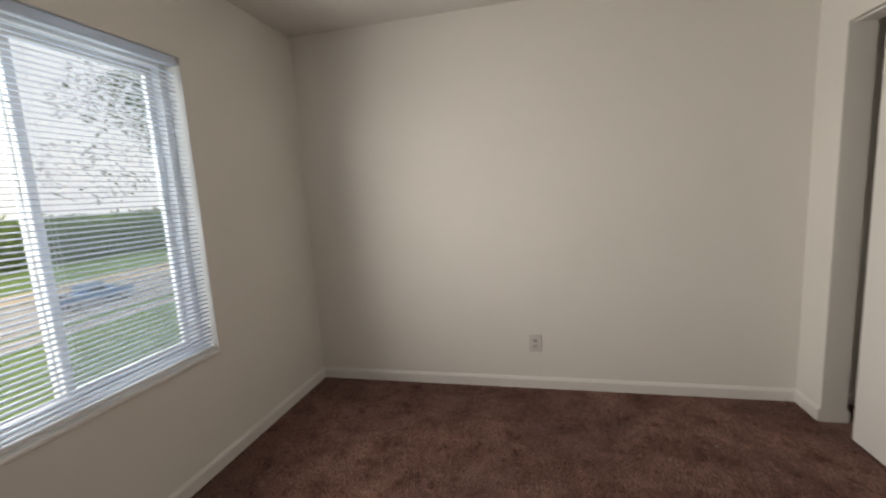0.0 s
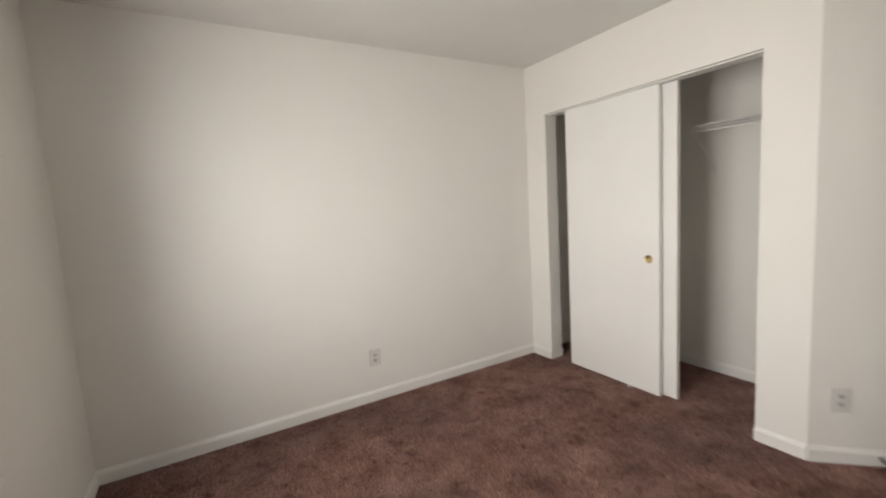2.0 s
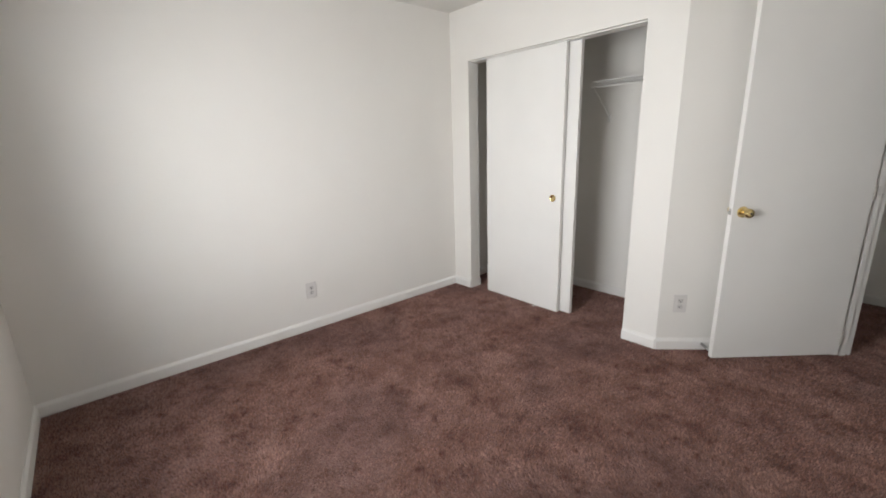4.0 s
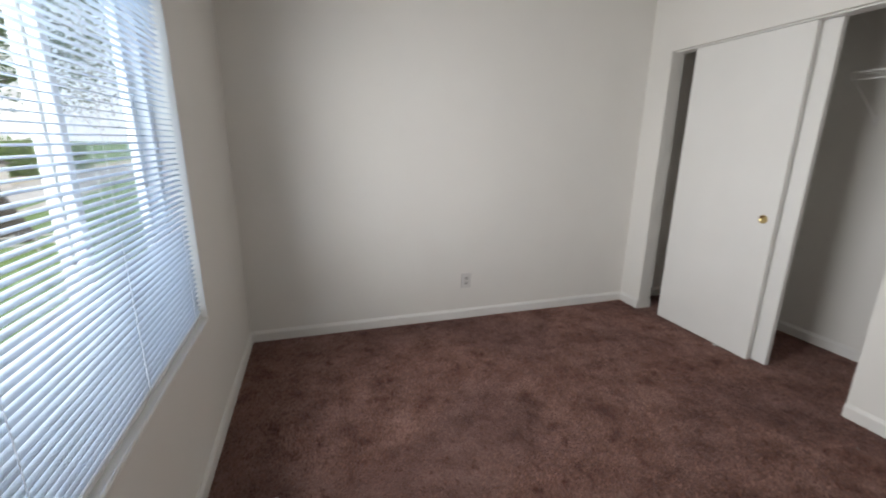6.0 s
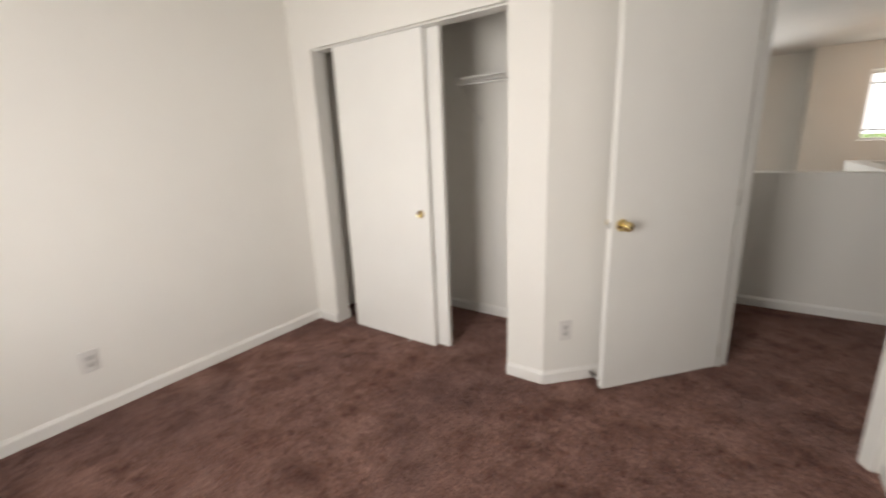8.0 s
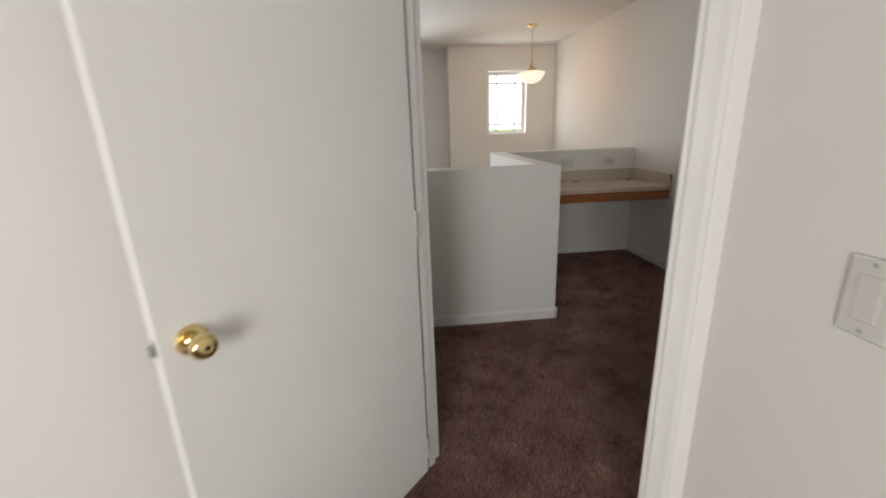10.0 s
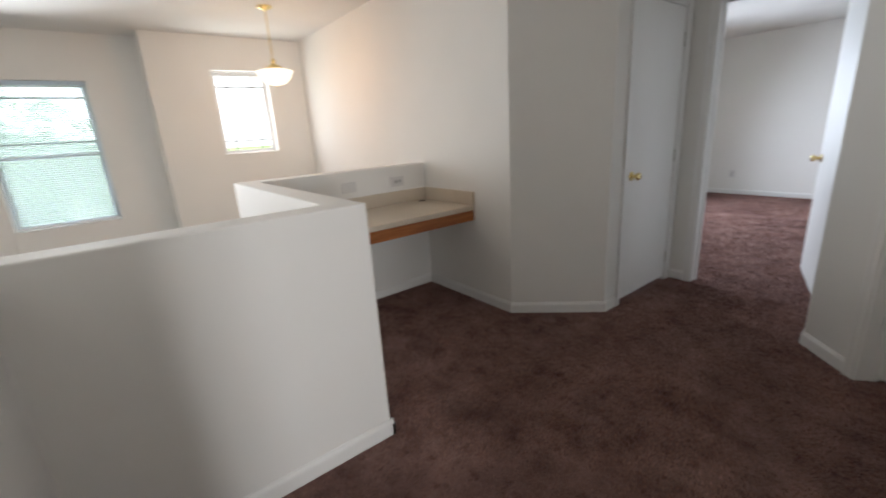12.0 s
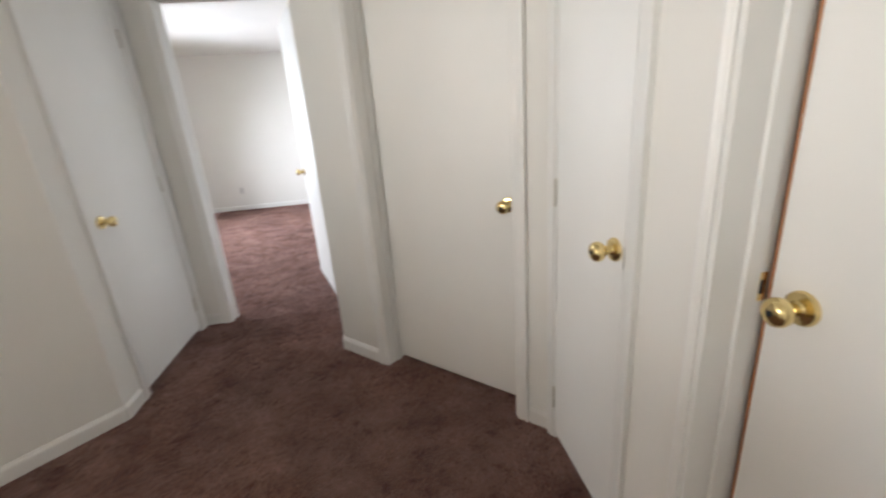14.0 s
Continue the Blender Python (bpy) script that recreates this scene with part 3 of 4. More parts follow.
part("brace", tube(bmesh.new(), [(SX0 + 0.004, SY1 - 0.005, SZ - 0.03), (2.10, SY1 - 0.005, SZ - 0.14), (2.255, SY1 - 0.005, SZ - 0.27)], 0.0024), M_WIRE, sh, "diagonal wire support brace", True)
part("brace_clip", cube((2.243, SY1 - 0.016, SZ - 0.30), (2.259, SY1 + 0.006, SZ - 0.235), 0.003, 1), M_WIRE, sh)

# ---- bedroom window ----


def vinyl_frame(root, w, h, fw, d0, d1):
    part("frame", cube((0, d0, 0), (fw, d1, h), 0.003, 1), M_VINYL, root)
    part("frame", cube((w - fw, d0, 0), (w, d1, h), 0.003, 1), M_VINYL, root)
    part("frame", cube((fw, d0, 0), (w - fw, d1, fw), 0.003, 1), M_VINYL, root)
    part("frame", cube((fw, d0, h - fw), (w - fw, d1, h), 0.003, 1), M_VINYL, root)


def sash(root, x0, x1, z0, z1, y, rail=0.035, deep=0.028, glass=None):
    s = part("sash", cube((x0, y, z0), (x0 + rail, y + deep, z1), 0.003, 1), M_VINYL, root)
    part("stile", cube((x1 - rail, y, z0), (x1, y + deep, z1), 0.003, 1), M_VINYL, s)
    part("rail", cube((x0 + rail, y, z0), (x1 - rail, y + deep, z0 + rail), 0.003, 1), M_VINYL, s)
    part("rail", cube((x0 + rail, y, z1 - rail), (x1 - rail, y + deep, z1), 0.003, 1), M_VINYL, s)
    p = part("pane", cube((x0 + rail - 0.004, y + 0.012, z0 + rail - 0.004), (x1 - rail + 0.004, y + 0.016, z1 - rail + 0.004)), glass or M_GLASS, s)
    p.visible_shadow = False
    return s


W, HH = y1 - y0, z1 - z0
win = empty("window_1", frame_at((XW, y0), (0, 1), z0))
structure(win, "white vinyl sliding window with two sashes", "window")
vinyl_frame(win, W, HH, 0.045, 0.085, 0.165)
sash(win, 0.045, W / 2 + 0.02, 0.045, HH - 0.045, 0.095)
sash(win, W / 2 - 0.02, W - 0.045, 0.045, HH - 0.045, 0.127)
# insect screen on the outside of one half
scr = part("insect_screen", cube((W / 2, 0.1575, 0.05), (W - 0.05, 0.1590, HH - 0.05)), M_SCREEN, win, "thin grey insect screen")
scr.visible_shadow = False
part("window_sill", cube((-0.0, -0.009, -0.004), (W, 0.085, 0.017), 0.008, 4), M_TRIM, win, "painted white window sill with a rounded nose")
part("reveal", cube((W - 0.004, -0.001, 0.018), (W - 0.0005, 0.085, HH)), M_TRIM, win)
part("reveal", cube((0.0005, -0.001, 0.018), (0.004, 0.085, HH)), M_TRIM, win)



def slat_bm(length):
    bm = bmesh.new()
    rows = []
    n = 5
    tilt = radians(6)
    for top in (0, 1):
        row = []
        for i in range(n + 1):
            v = (i / n - 0.5)
            y = v * 0.025
            z = 0.0032 * (1 - (2 * v) ** 2) + (0.0007 if top else 0)
            yy_ = y * math.cos(tilt) - z * math.sin(tilt)
            zz_ = y * math.sin(tilt) + z * math.cos(tilt)
            row.append([bm.verts.new((x, yy_, zz_)) for x in (0, length)])
        rows.append(row)
    for row in rows:
        for a, b in zip(row, row[1:]):
            bm.faces.new((a[0], a[1], b[1], b[0]))
    for i in (0, n):
        bm.faces.new((rows[0][i][0], rows[0][i][1], rows[1][i][1], rows[1][i][0]))
    return bm


def mini_blind(m, w, h, label, wand_len):
    bl = empty("mini_blind", m)
    tagged(bl, label, "window blind", "window blinds")
    part("head_rail", cube((0.012, 0.012, h - 0.042), (w - 0.012, 0.046, h - 0.003), 0.003, 1), M_SLAT, bl, "white metal head rail")
    part("bottom_rail", cube((0.012, 0.018, 0.022), (w - 0.012, 0.042, 0.040), 0.004, 2), M_VINYL, bl, "slim bottom rail")
    first = part("slat", slat_bm(w - 0.03), M_SLAT, bl, "", True)
    step = 0.0213
    first.location = (0.015, 0.030, 0.052)
    for i in range(1, int((h - 0.042 - 0.052) / step)):
        o = first.copy()
        scene.collection.objects.link(o)
        o.parent = bl
        o.location = (0.015, 0.030 + random.uniform(-0.0008, 0.0008), 0.052 + i * step + random.uniform(-0.0007, 0.0007))
        o.rotation_euler = (radians(random.uniform(-1.5, 1.5)), 0, 0)
    for x in (0.10, w * 0.5, w - 0.10):
        for y in (0.0165, 0.0435):
            part("ladder_cord", tube(bmesh.new(), [(x, y, 0.03), (x, y, h - 0.04)], 0.0009, 5), M_CORD, bl)
    wd = part("tilt_wand", tube(bmesh.new(), [(0.135, 0.004, h - 0.045), (0.137, -0.006, h - 0.3), (0.14, -0.006, h - wand_len)], 0.0045, 8), M_WAND, bl, "dark smoky plastic tilt wand", True)
    part("wand_tip", tube(bmesh.new(), [(0.14, -0.006, h - wand_len), (0.14, -0.006, h - wand_len - 0.025)], 0.006, 8), M_WAND, wd)
    return bl


mini_blind(frame_at((XW, y0), (0, 1), z0), W, HH, "white horizontal mini blind lowered with open slats", 0.65)
mini_blind(frame_at((7.72, w1[1]), (0, -1), w1[2]), w1[1] - w1[0], w1[3] - w1[2], "white mini blind in the tall stair window, slats open", 0.5)

# ---- stairwell and far bedroom windows ----


def other_window(name, p, u, spec, label, double):
    a, b, zlo, zhi = spec
    w, h = b - a, zhi - zlo
    root = empty(name, frame_at(p, u, zlo))
    structure(root, label, "window")
    vinyl_frame(root, w, h, 0.022, 0.07, 0.15)
    if double:
        sash(root, 0.022, w - 0.022, 0.022, h * 0.5 + 0.016, 0.08, 0.028)
        s = sash(root, 0.022, w - 0.022, h * 0.5 - 0.016, h - 0.022, 0.112, 0.028)
        bars = (h - 0.15, h * 0.5 + 0.13)
        sc = part("insect_screen", cube((0.03, 0.142, 0.03), (w - 0.03, 0.1435, h - 0.03)), M_SCREEN_DENSE, root, "pale insect screen with window haze added")
        sc.visible_shadow = False
    else:
        s = sash(root, 0.022, w - 0.022, 0.022, h - 0.022, 0.09, 0.026)
        bars = (h - 0.165, 0.15)
    yb = 0.122 if double else 0.10
    for zb in bars:
        part("grille_bar", cube((0.046, yb, zb - 0.009), (w - 0.046, yb + 0.009, zb + 0.009), 0.001, 1), M_GRILLE, s, "slim grey grille bar")
    if not double:
        for xb in (0.155, w - 0.155):
            part("grille_bar", cube((xb - 0.009, yb, 0.046), (xb + 0.009, yb + 0.009, h - 0.046), 0.001, 1), M_GRILLE, s, "slim grey grille bar")
    part("window_sill", cube((0, -0.003, 0), (w, 0.07, 0.014), 0.004, 2), M_TRIM, root)
    return root


M_GRILLE = plain("grille_bar_grey", (0.30, 0.31, 0.33), 0.4, vary=0.03)
other_window("window_2", (7.72, w1[1]), (0, -1), w1, "tall white double-hung window over the stairwell", True)
other_window("window_3", (7.40, w2[1]), (0, -1), w2, "small high white window with slim grille bars", False)
other_window("window_4", (XF, b2[1]), (0, -1), b2, "wide white window of the far bedroom", True)

# ---- desk nook ----
desk = empty("built_in_desk", Matrix.Translation((0, 0, 0)))
tagged(desk, "built-in desk with speckled beige laminate top and oak apron", "desk")
FX, DT = 4.325, 0.778
part("desktop", cube((FX, YD + 0.002, DT - 0.038), (XD - 0.002, YA - 0.002, DT), 0.006, 3), M_LAM, desk, "speckled beige laminate desktop")
part("backsplash", cube((XD - 0.021, YD + 0.021, DT + 0.0003), (XD - 0.002, YA - 0.002, DT + 0.103), 0.003, 2), M_LAM, desk)
part("side_splash", cube((FX - 0.005, YD + 0.002, DT + 0.0003), (XD - 0.002, YD + 0.021, DT + 0.103), 0.003, 2), M_LAM, desk)
part("apron", cube((FX + 0.008, YD + 0.002, 0.66), (FX + 0.027, YA - 0.002, DT - 0.0383), 0.002, 1), M_OAK, desk, "orange oak apron board")
part("cleat", cube((XD - 0.03, YD + 0.002, 0.69), (XD - 0.002, YA - 0.002, DT - 0.0383), 0.002, 1), M_OAK, desk)
for gx, gy in ((4.862, -2.355), (4.862, -1.80)):
    bm = bmesh.new()
    lathe(bm, [(0.030, DT + 0.0005), (0.030, DT + 0.0025), (0.027, DT + 0.0042), (0.022, DT + 0.0035), (0.001, DT + 0.003)], 24, 'Z', (gx, gy, 0))
    part("cable_grommet", bm, M_GROMMET, desk, "dark brown round cable grommet", True)

# ---- pendant lamp ----
PL = (6.13, -1.711)
pen = empty("pendant_lamp", Matrix.Translation((PL[0], PL[1], 0)))
tagged(pen, "lit brass pendant lamp with frosted glass bowl", "pendant lamp")
bm = bmesh.new()
lathe(bm, [(0.064, H - 0.001), (0.064, H - 0.008), (0.05, H - 0.02), (0.018, H - 0.03), (0.008, H - 0.04)], 28, 'Z')
part("canopy", bm, M_BRASS, pen, "brass ceiling canopy", True)
part("stem", tube(bmesh.new(), [(0, 0, H - 0.035), (0, 0, 2.033)], 0.0055, 10), M_BRASS, pen, "thin brass stem", True)
bm = bmesh.new()
lathe(bm, [(0.007, 2.056), (0.018, 2.047), (0.022, 2.033), (0.014, 2.020), (0.03, 2.010), (0.05, 1.997), (0.075, 1.983), (0.08, 1.969), (0.06, 1.964)], 28, 'Z')
part("fitter", bm, M_BRASS, pen, "turned brass fitter", True)
bm = bmesh.new()
lathe(bm, [(0.059, 1.971), (0.108, 1.964), (0.151, 1.953), (0.158, 1.947), (0.149, 1.940), (0.142, 1.918), (0.126, 1.886), (0.095, 1.854), (0.054, 1.836), (0.016, 1.829)], 96, 'Z')
for v in bm.verts:      # pressed ribs that run out towards the finial
    r = math.hypot(v.co.x, v.co.y)
    if r > 0.04:
        f = 1 + 0.028 * min(1.0, r / 0.14) * math.cos(24 * math.atan2(v.co.y, v.co.x))
        v.co.x *= f
        v.co.y *= f
part("shade", bm, M_LAMPGLASS, pen, "frosted ribbed glass bowl shade", True).visible_shadow = False
bm = bmesh.new()
lathe(bm, [(0.004, 1.830), (0.011, 1.826), (0.011, 1.818), (0.005, 1.811), (0.001, 1.805)], 16, 'Z')
part("finial", bm, M_BRASS, pen, "", True)
lamp("pendant_bulb", 'POINT', Matrix.Translation((PL[0], PL[1], 1.925)), 8.5, (1.0, 0.55, 0.27), radius=0.10)

# ---- wall plates and small things ----


def outlet(p, u, z, label, blank=False, sideways=False):
    m = frame_at(p, u, z)
    if sideways:
        m = m @ Matrix.Rotation(radians(90), 4, 'Y')
    root = empty("wall_outlet", m)
    tagged(root, label, "outlet", "wall outlets")
    part("plate", cube((-0.040, -0.006, -0.0615), (0.040, -0.0003, 0.0615), 0.004, 2), M_PLATE, root)
    if not blank:
        for s in (-1, 1):
            bm = bmesh.new()
            box(bm, (-0.017, -0.0085, s * 0.0195 - 0.014), (0.017, -0.0055, s * 0.0195 + 0.014), 0.004, 2)
            r = part("receptacle", bm, M_RECEPT, root, "greyish socket face")
            for x in (-0.0065, 0.0065):
                part("slot", cube((x - 0.0013, -0.0089, s * 0.0195 - 0.002), (x + 0.0013, -0.0083, s * 0.0195 + 0.007)), M_DARK, r)
            part("slot", cube((-0.003, -0.0089, s * 0.0195 - 0.010), (0.003, -0.0083, s * 0.0195 - 0.005)), M_DARK, r)
    bm = bmesh.new()
    lathe(bm, [(0.0035, -0.0058), (0.003, -0.0072), (0.001, -0.0075)], 10, 'Y')
    part("screw", bm, M_STEEL, root)
    return root


outlet((-0.013, YN), (1, 0), 0.323, "white duplex outlet low on the bedroom wall")
outlet((1.592, SA - 1.592), (1, -1), 0.328, "white duplex outlet on the angled wall by the door")
outlet((XD, -2.178), (0, -1), 0.958, "white duplex outlet above the desk backsplash", sideways=True)
outlet((XD, -1.742), (0, -1), 0.962, "white cable plate above the desk backsplash", True, True)
outlet((4.53, YF), (-1, 0), 0.34, "white outlet low on the far bedroom wall")

sw = empty("light_switch", frame_at((1.290, YS), (-1, 0), 1.10))
tagged(sw, "white rocker light switch beside the doorway", "light switch")
part("plate", cube((-0.035, -0.006, -0.0575), (0.035, -0.0003, 0.0575), 0.004, 2), M_PLATE, sw)
part("rocker", cube((-0.0165, -0.0085, -0.033), (0.0165, -0.0055, 0.033), 0.002, 2), M_PLATE, sw)
for z in (-0.048, 0.048):
    bm = bmesh.new()
    lathe(bm, [(0.0035, -0.0058), (0.003, -0.0072), (0.001, -0.0075)], 10, 'Y', (0, 0, z))
    part("screw", bm, M_STEEL, sw)

# spring door stop on the skirting behind the bedroom door
ds = empty("door_stop_spring", frame_at((1.708, SA - 1.708), (1, -1), 0.045))
tagged(ds, "coiled steel spring door stop on the baseboard", "door stop")
bm = bmesh.new()
pts = [(0.0075 * math.cos(a * 0.9), -0.018 - 0.060 * a / 60, 0.0075 * math.sin(a * 0.9)) for a in range(61)]
tube(bm, pts, 0.0021, 5)
part("spring", bm, M_STEEL, ds, "coiled spring", True)
bm = bmesh.new()
lathe(bm, [(0.010, -0.0125), (0.010, -0.017), (0.005, -0.019)], 14, 'Y')
part("base", bm, M_STEEL, ds, "", True)
bm = bmesh.new()
lathe(bm, [(0.006, -0.077), (0.0085, -0.079), (0.0085, -0.088), (0.005, -0.091)], 14, 'Y')
part("tip", bm, M_RUBBER, ds, "white rubber tip", True)

# floor register under the window
reg = empty("floor_register", Matrix.Translation((-1.403, 1.075, 0)))
tagged(reg, "white metal floor vent register in the carpet", "floor vent")
for lo, hi in (((-0.072, -0.15, 0), (-0.05, 0.15, 0.007)), ((0.05, -0.15, 0), (0.072, 0.15, 0.007)), ((-0.05, -0.15, 0), (0.05, -0.128, 0.007)), ((-0.05, 0.128, 0), (0.05, 0.15, 0.007))):
    part("frame", cube(lo, hi, 0.002, 1), M_VINYL, reg)
# near-black sheet paints in the shade of the duct under the slats
part("backing", cube((-0.05, -0.128, 0.0005), (0.05, 0.128, 0.0015)), M_DARK, reg)
for i in range(21):
    y = -0.12 + i * 0.012
    part("slat", cube((-0.0495, y - 0.0046, 0.002), (0.0495, y + 0.0036, 0.0060), 0.001, 1), M_VINYL, reg)

# scraps of lint on the carpet
M_LINT = plain("grey_lint", (0.45, 0.42, 0.40), 0.9, vary=0.2, scale=200)
for lx, ly, lr in ((0.885, 2.142, 0.007), (1.273, 0.753, 0.006)):
    bm = bmesh.new()
    bmesh.ops.create_icosphere(bm, subdivisions=2, radius=lr)
    for v in bm.verts:
        v.co = Vector((v.co.x * 1.3, v.co.y * 0.8, v.co.z * 0.55)) * (1 + 0.35 * noise.noise(v.co * 150))
    lint = link("lint_scrap", bm, M_LINT)
    lint.location = (lx, ly, lr * 0.5)
    tagged(lint, "small pale scrap of lint lying on the carpet", "lint", "lint scraps")

# cut pile standing on the carpet where one walks; it leans one way and the other in patches


def pile(name, x0, y0, x1, y1, step, seed, clear):
    rs = np.random.RandomState(seed)
    nx, ny = int((x1 - x0) / step), int((y1 - y0) / step)
    gx, gy = np.meshgrid(np.arange(nx), np.arange(ny))
    px = x0 + (gx.ravel() + rs.uniform(0, 1, gx.size)) * step
    py = y0 + (gy.ravel() + rs.uniform(0, 1, gx.size)) * step
    keep = clear(px, py)
    px, py = px[keep], py[keep]
    n = px.size
    lean_a = 1.3 * np.sin(px * 3.1 + 1.7 * np.sin(py * 2.3)) + 1.5 * np.sin(py * 4.3 + 1.1 * np.sin(px * 5.1)) + rs.normal(0, 0.9, n)
    amount = 0.004 + 0.004 * rs.uniform(0, 1, n)
    h = rs.uniform(0.006, 0.0115, n)
    w = rs.uniform(0.0016, 0.0028, n)
    turn = rs.uniform(0, math.pi, n)
    dx, dy = np.cos(turn) * w, np.sin(turn) * w
    tx, ty = px + np.cos(lean_a) * amount, py + np.sin(lean_a) * amount
    z = np.zeros(n)
    co = np.empty((n, 4, 3), np.float32)
    co[:, 0] = np.stack([px - dx, py - dy, z], 1)
    co[:, 1] = np.stack([px + dx, py + dy, z], 1)
    co[:, 2] = np.stack([tx + dx * 0.6, ty + dy * 0.6, h], 1)
    co[:, 3] = np.stack([tx - dx * 0.6, ty - dy * 0.6, h * 0.94], 1)
    me = bpy.data.meshes.new(name)
    me.vertices.add(n * 4)
    me.vertices.foreach_set("co", co.ravel())
    me.loops.add(n * 4)
    me.loops.foreach_set("vertex_index", np.arange(n * 4, dtype=np.int32))
    me.polygons.add(n)
    me.polygons.foreach_set("loop_start", np.arange(0, n * 4, 4, dtype=np.int32))
    me.update(calc_edges=True)
    me.materials.append(M_PILE)
    ob = new(name, me)
    return tagged(ob, "dense dark brown cut carpet pile with trodden patches", "carpet pile", kind="stuff")


def in_bedroom(px, py):
    ok = (px > XW + 0.016) & (px < XC - 0.016) & (py > YS + 0.016) & (py < YN - 0.016)
    corner = (px >= XC - 0.016) & (px + py < SA - 0.022) & (px - py < DO) & (py > YS)
    vent = (np.abs(px + 1.403) < 0.072) & (np.abs(py - 1.075) < 0.15)
    return (ok & (px - py < DO) | corner) & ~vent


def in_hall(px, py):
    recess = (px + py > SH - 0.134) & (px - py > DR + 0.03) & (px - py < DL - 0.03)
    ok = (px - py >= DO) & (px > XH + 0.01) & ((px + py > SH + 0.02) | recess | (px > XP + 0.016)) & (py < YE - 0.016)
    ok &= ~((px > XA - 0.016) & (py > YA - 0.016))
    ok &= (px < XD - 0.016) & (py > YD + 0.016) | (px + 0.0 < XE - 0.016) | ((py - YD) > (px - 3.958) + 0.02) & (px < 3.958) & (py > -2.93)
    return ok & (py > YB + 0.016) & ((px > XP + 0.016) | (px + py > SH + 0.02) | recess)


def in_far_bedroom(px, py):
    room = (px > 1.736) & (py > YF + 0.016) & (py < YB - TW)
    sill = (py >= YB - TW) & (px > XP + 0.08) & (px < 3.305)
    return room | sill


def in_closet(px, py):
    return (px < 2.244) & (px > XC - 0.016) & (py > cy0 + 0.01) & (py < cy1) | (px > 1.63) & (px < 2.244) & (py > 0.75) & (py < YN - 0.016) & (px + py > 2.4)


pile("carpet_pile", XW, YS, 2.40, YN, 0.0062, 1, in_bedroom)
pile("carpet_pile", XH, YB, XD, 0.0, 0.0068, 2, in_hall)
pile("carpet_pile", 1.72, YF, 4.9, YB + 0.016, 0.0096, 4, in_far_bedroom)
pile("carpet_pile", XC - 0.016, 0.7, 2.26, YN, 0.0085, 3, in_closet)


# ---- outdoors ----
GZ = -5.6
K = 1.6      # outdoor distances


def make_grass():
    m, nt, b = mat("lawn_grass")
    a = noise_node(nt, 0.35, 4, 0.6, "Object")
    f = noise_node(nt, 14, 4, 0.7, "Object")
    r = ramp(nt, a.outputs[0], [(0.3, (0.11, 0.20, 0.045)), (0.7, (0.19, 0.29, 0.08))])
    r2 = ramp(nt, f.outputs[0], [(0.3, (0.7, 0.72, 0.7)), (0.7, (1.2, 1.2, 1.1))])
    mx = nt.nodes.new("ShaderNodeMixRGB")
    mx.blend_type = 'MULTIPLY'
    mx.inputs[0].default_value = 1
    nt.links.new(r.outputs[0], mx.inputs[1])
    nt.links.new(r2.outputs[0], mx.inputs[2])
    nt.links.new(mx.outputs[0], b.inputs["Base Color"])
    b.inputs["Roughness"].default_value = 0.9
    bump(nt, b, f.outputs[0], 0.8, 0.05)
    return m


M_GRASS = make_grass()
M_ROAD = plain("pale_worn_asphalt", (0.40, 0.39, 0.37), 0.85, vary=0.15, scale=0.5, fine=60, relief=0.5, dist=0.01)
M_CONC = plain("pavement_concrete", (0.42, 0.40, 0.37), 0.8, vary=0.1, scale=0.7, fine=40, relief=0.3, dist=0.005)
M_SAND = plain("dry_bare_earth", (0.50, 0.43, 0.32), 0.95, vary=0.15, scale=0.6, fine=20, relief=0.5, dist=0.02)
M_BARK = plain("tree_bark", (0.085, 0.07, 0.06), 0.9, vary=0.3, scale=6, fine=25, relief=1.0, dist=0.03)
M_SIDING = plain("pale_house_siding", (0.62, 0.60, 0.56), 0.7, vary=0.05)
M_ROOF = plain("grey_roof_shingle", (0.12, 0.11, 0.105), 0.9, vary=0.2, scale=4, fine=30, relief=0.5)
M_CAR = plain("blue_car_paint", (0.15, 0.25, 0.44), 0.3, vary=0.03, coat=0.6)
M_TYRE = plain("tyre_rubber", (0.02, 0.02, 0.02), 0.8, vary=0.1)
M_CHROME = plain("bright_metal", (0.7, 0.7, 0.72), 0.2, 1.0)
M_CARGLASS = plain("dark_car_glass", (0.03, 0.04, 0.05), 0.08, vary=0.1)
M_FENCE = plain("weathered_fence_wood", (0.55, 0.54, 0.52), 0.8, vary=0.1)
M_TAIL = plain("red_tail_lamp", (0.45, 0.02, 0.02), 0.3)


def make_leaf(name, dark, light):
    m, nt, b = mat(name)
    oi = nt.nodes.new("ShaderNodeNewGeometry")
    r = ramp(nt, oi.outputs["Random Per Island"], [(0.0, dark), (1.0, light)])
    nt.links.new(r.outputs[0], b.inputs["Base Color"])
    b.inputs["Roughness"].default_value = 0.6
    t = nt.nodes.new("ShaderNodeBsdfTranslucent")
    nt.links.new(r.outputs[0], t.inputs[0])
    mx = nt.nodes.new("ShaderNodeMixShader")
    mx.inputs[0].default_value = 0.3
    nt.links.new(b.outputs[0], mx.inputs[1])
    nt.links.new(t.outputs[0], mx.inputs[2])
    nt.links.new(mx.outputs[0], nt.nodes["Material Output"].inputs[0])
    return m


M_LEAF = make_leaf("tree_leaves", (0.05, 0.09, 0.03), (0.13, 0.20, 0.07))
M_HEDGE = make_leaf("hedge_leaves", (0.10, 0.17, 0.045), (0.26, 0.36, 0.11))

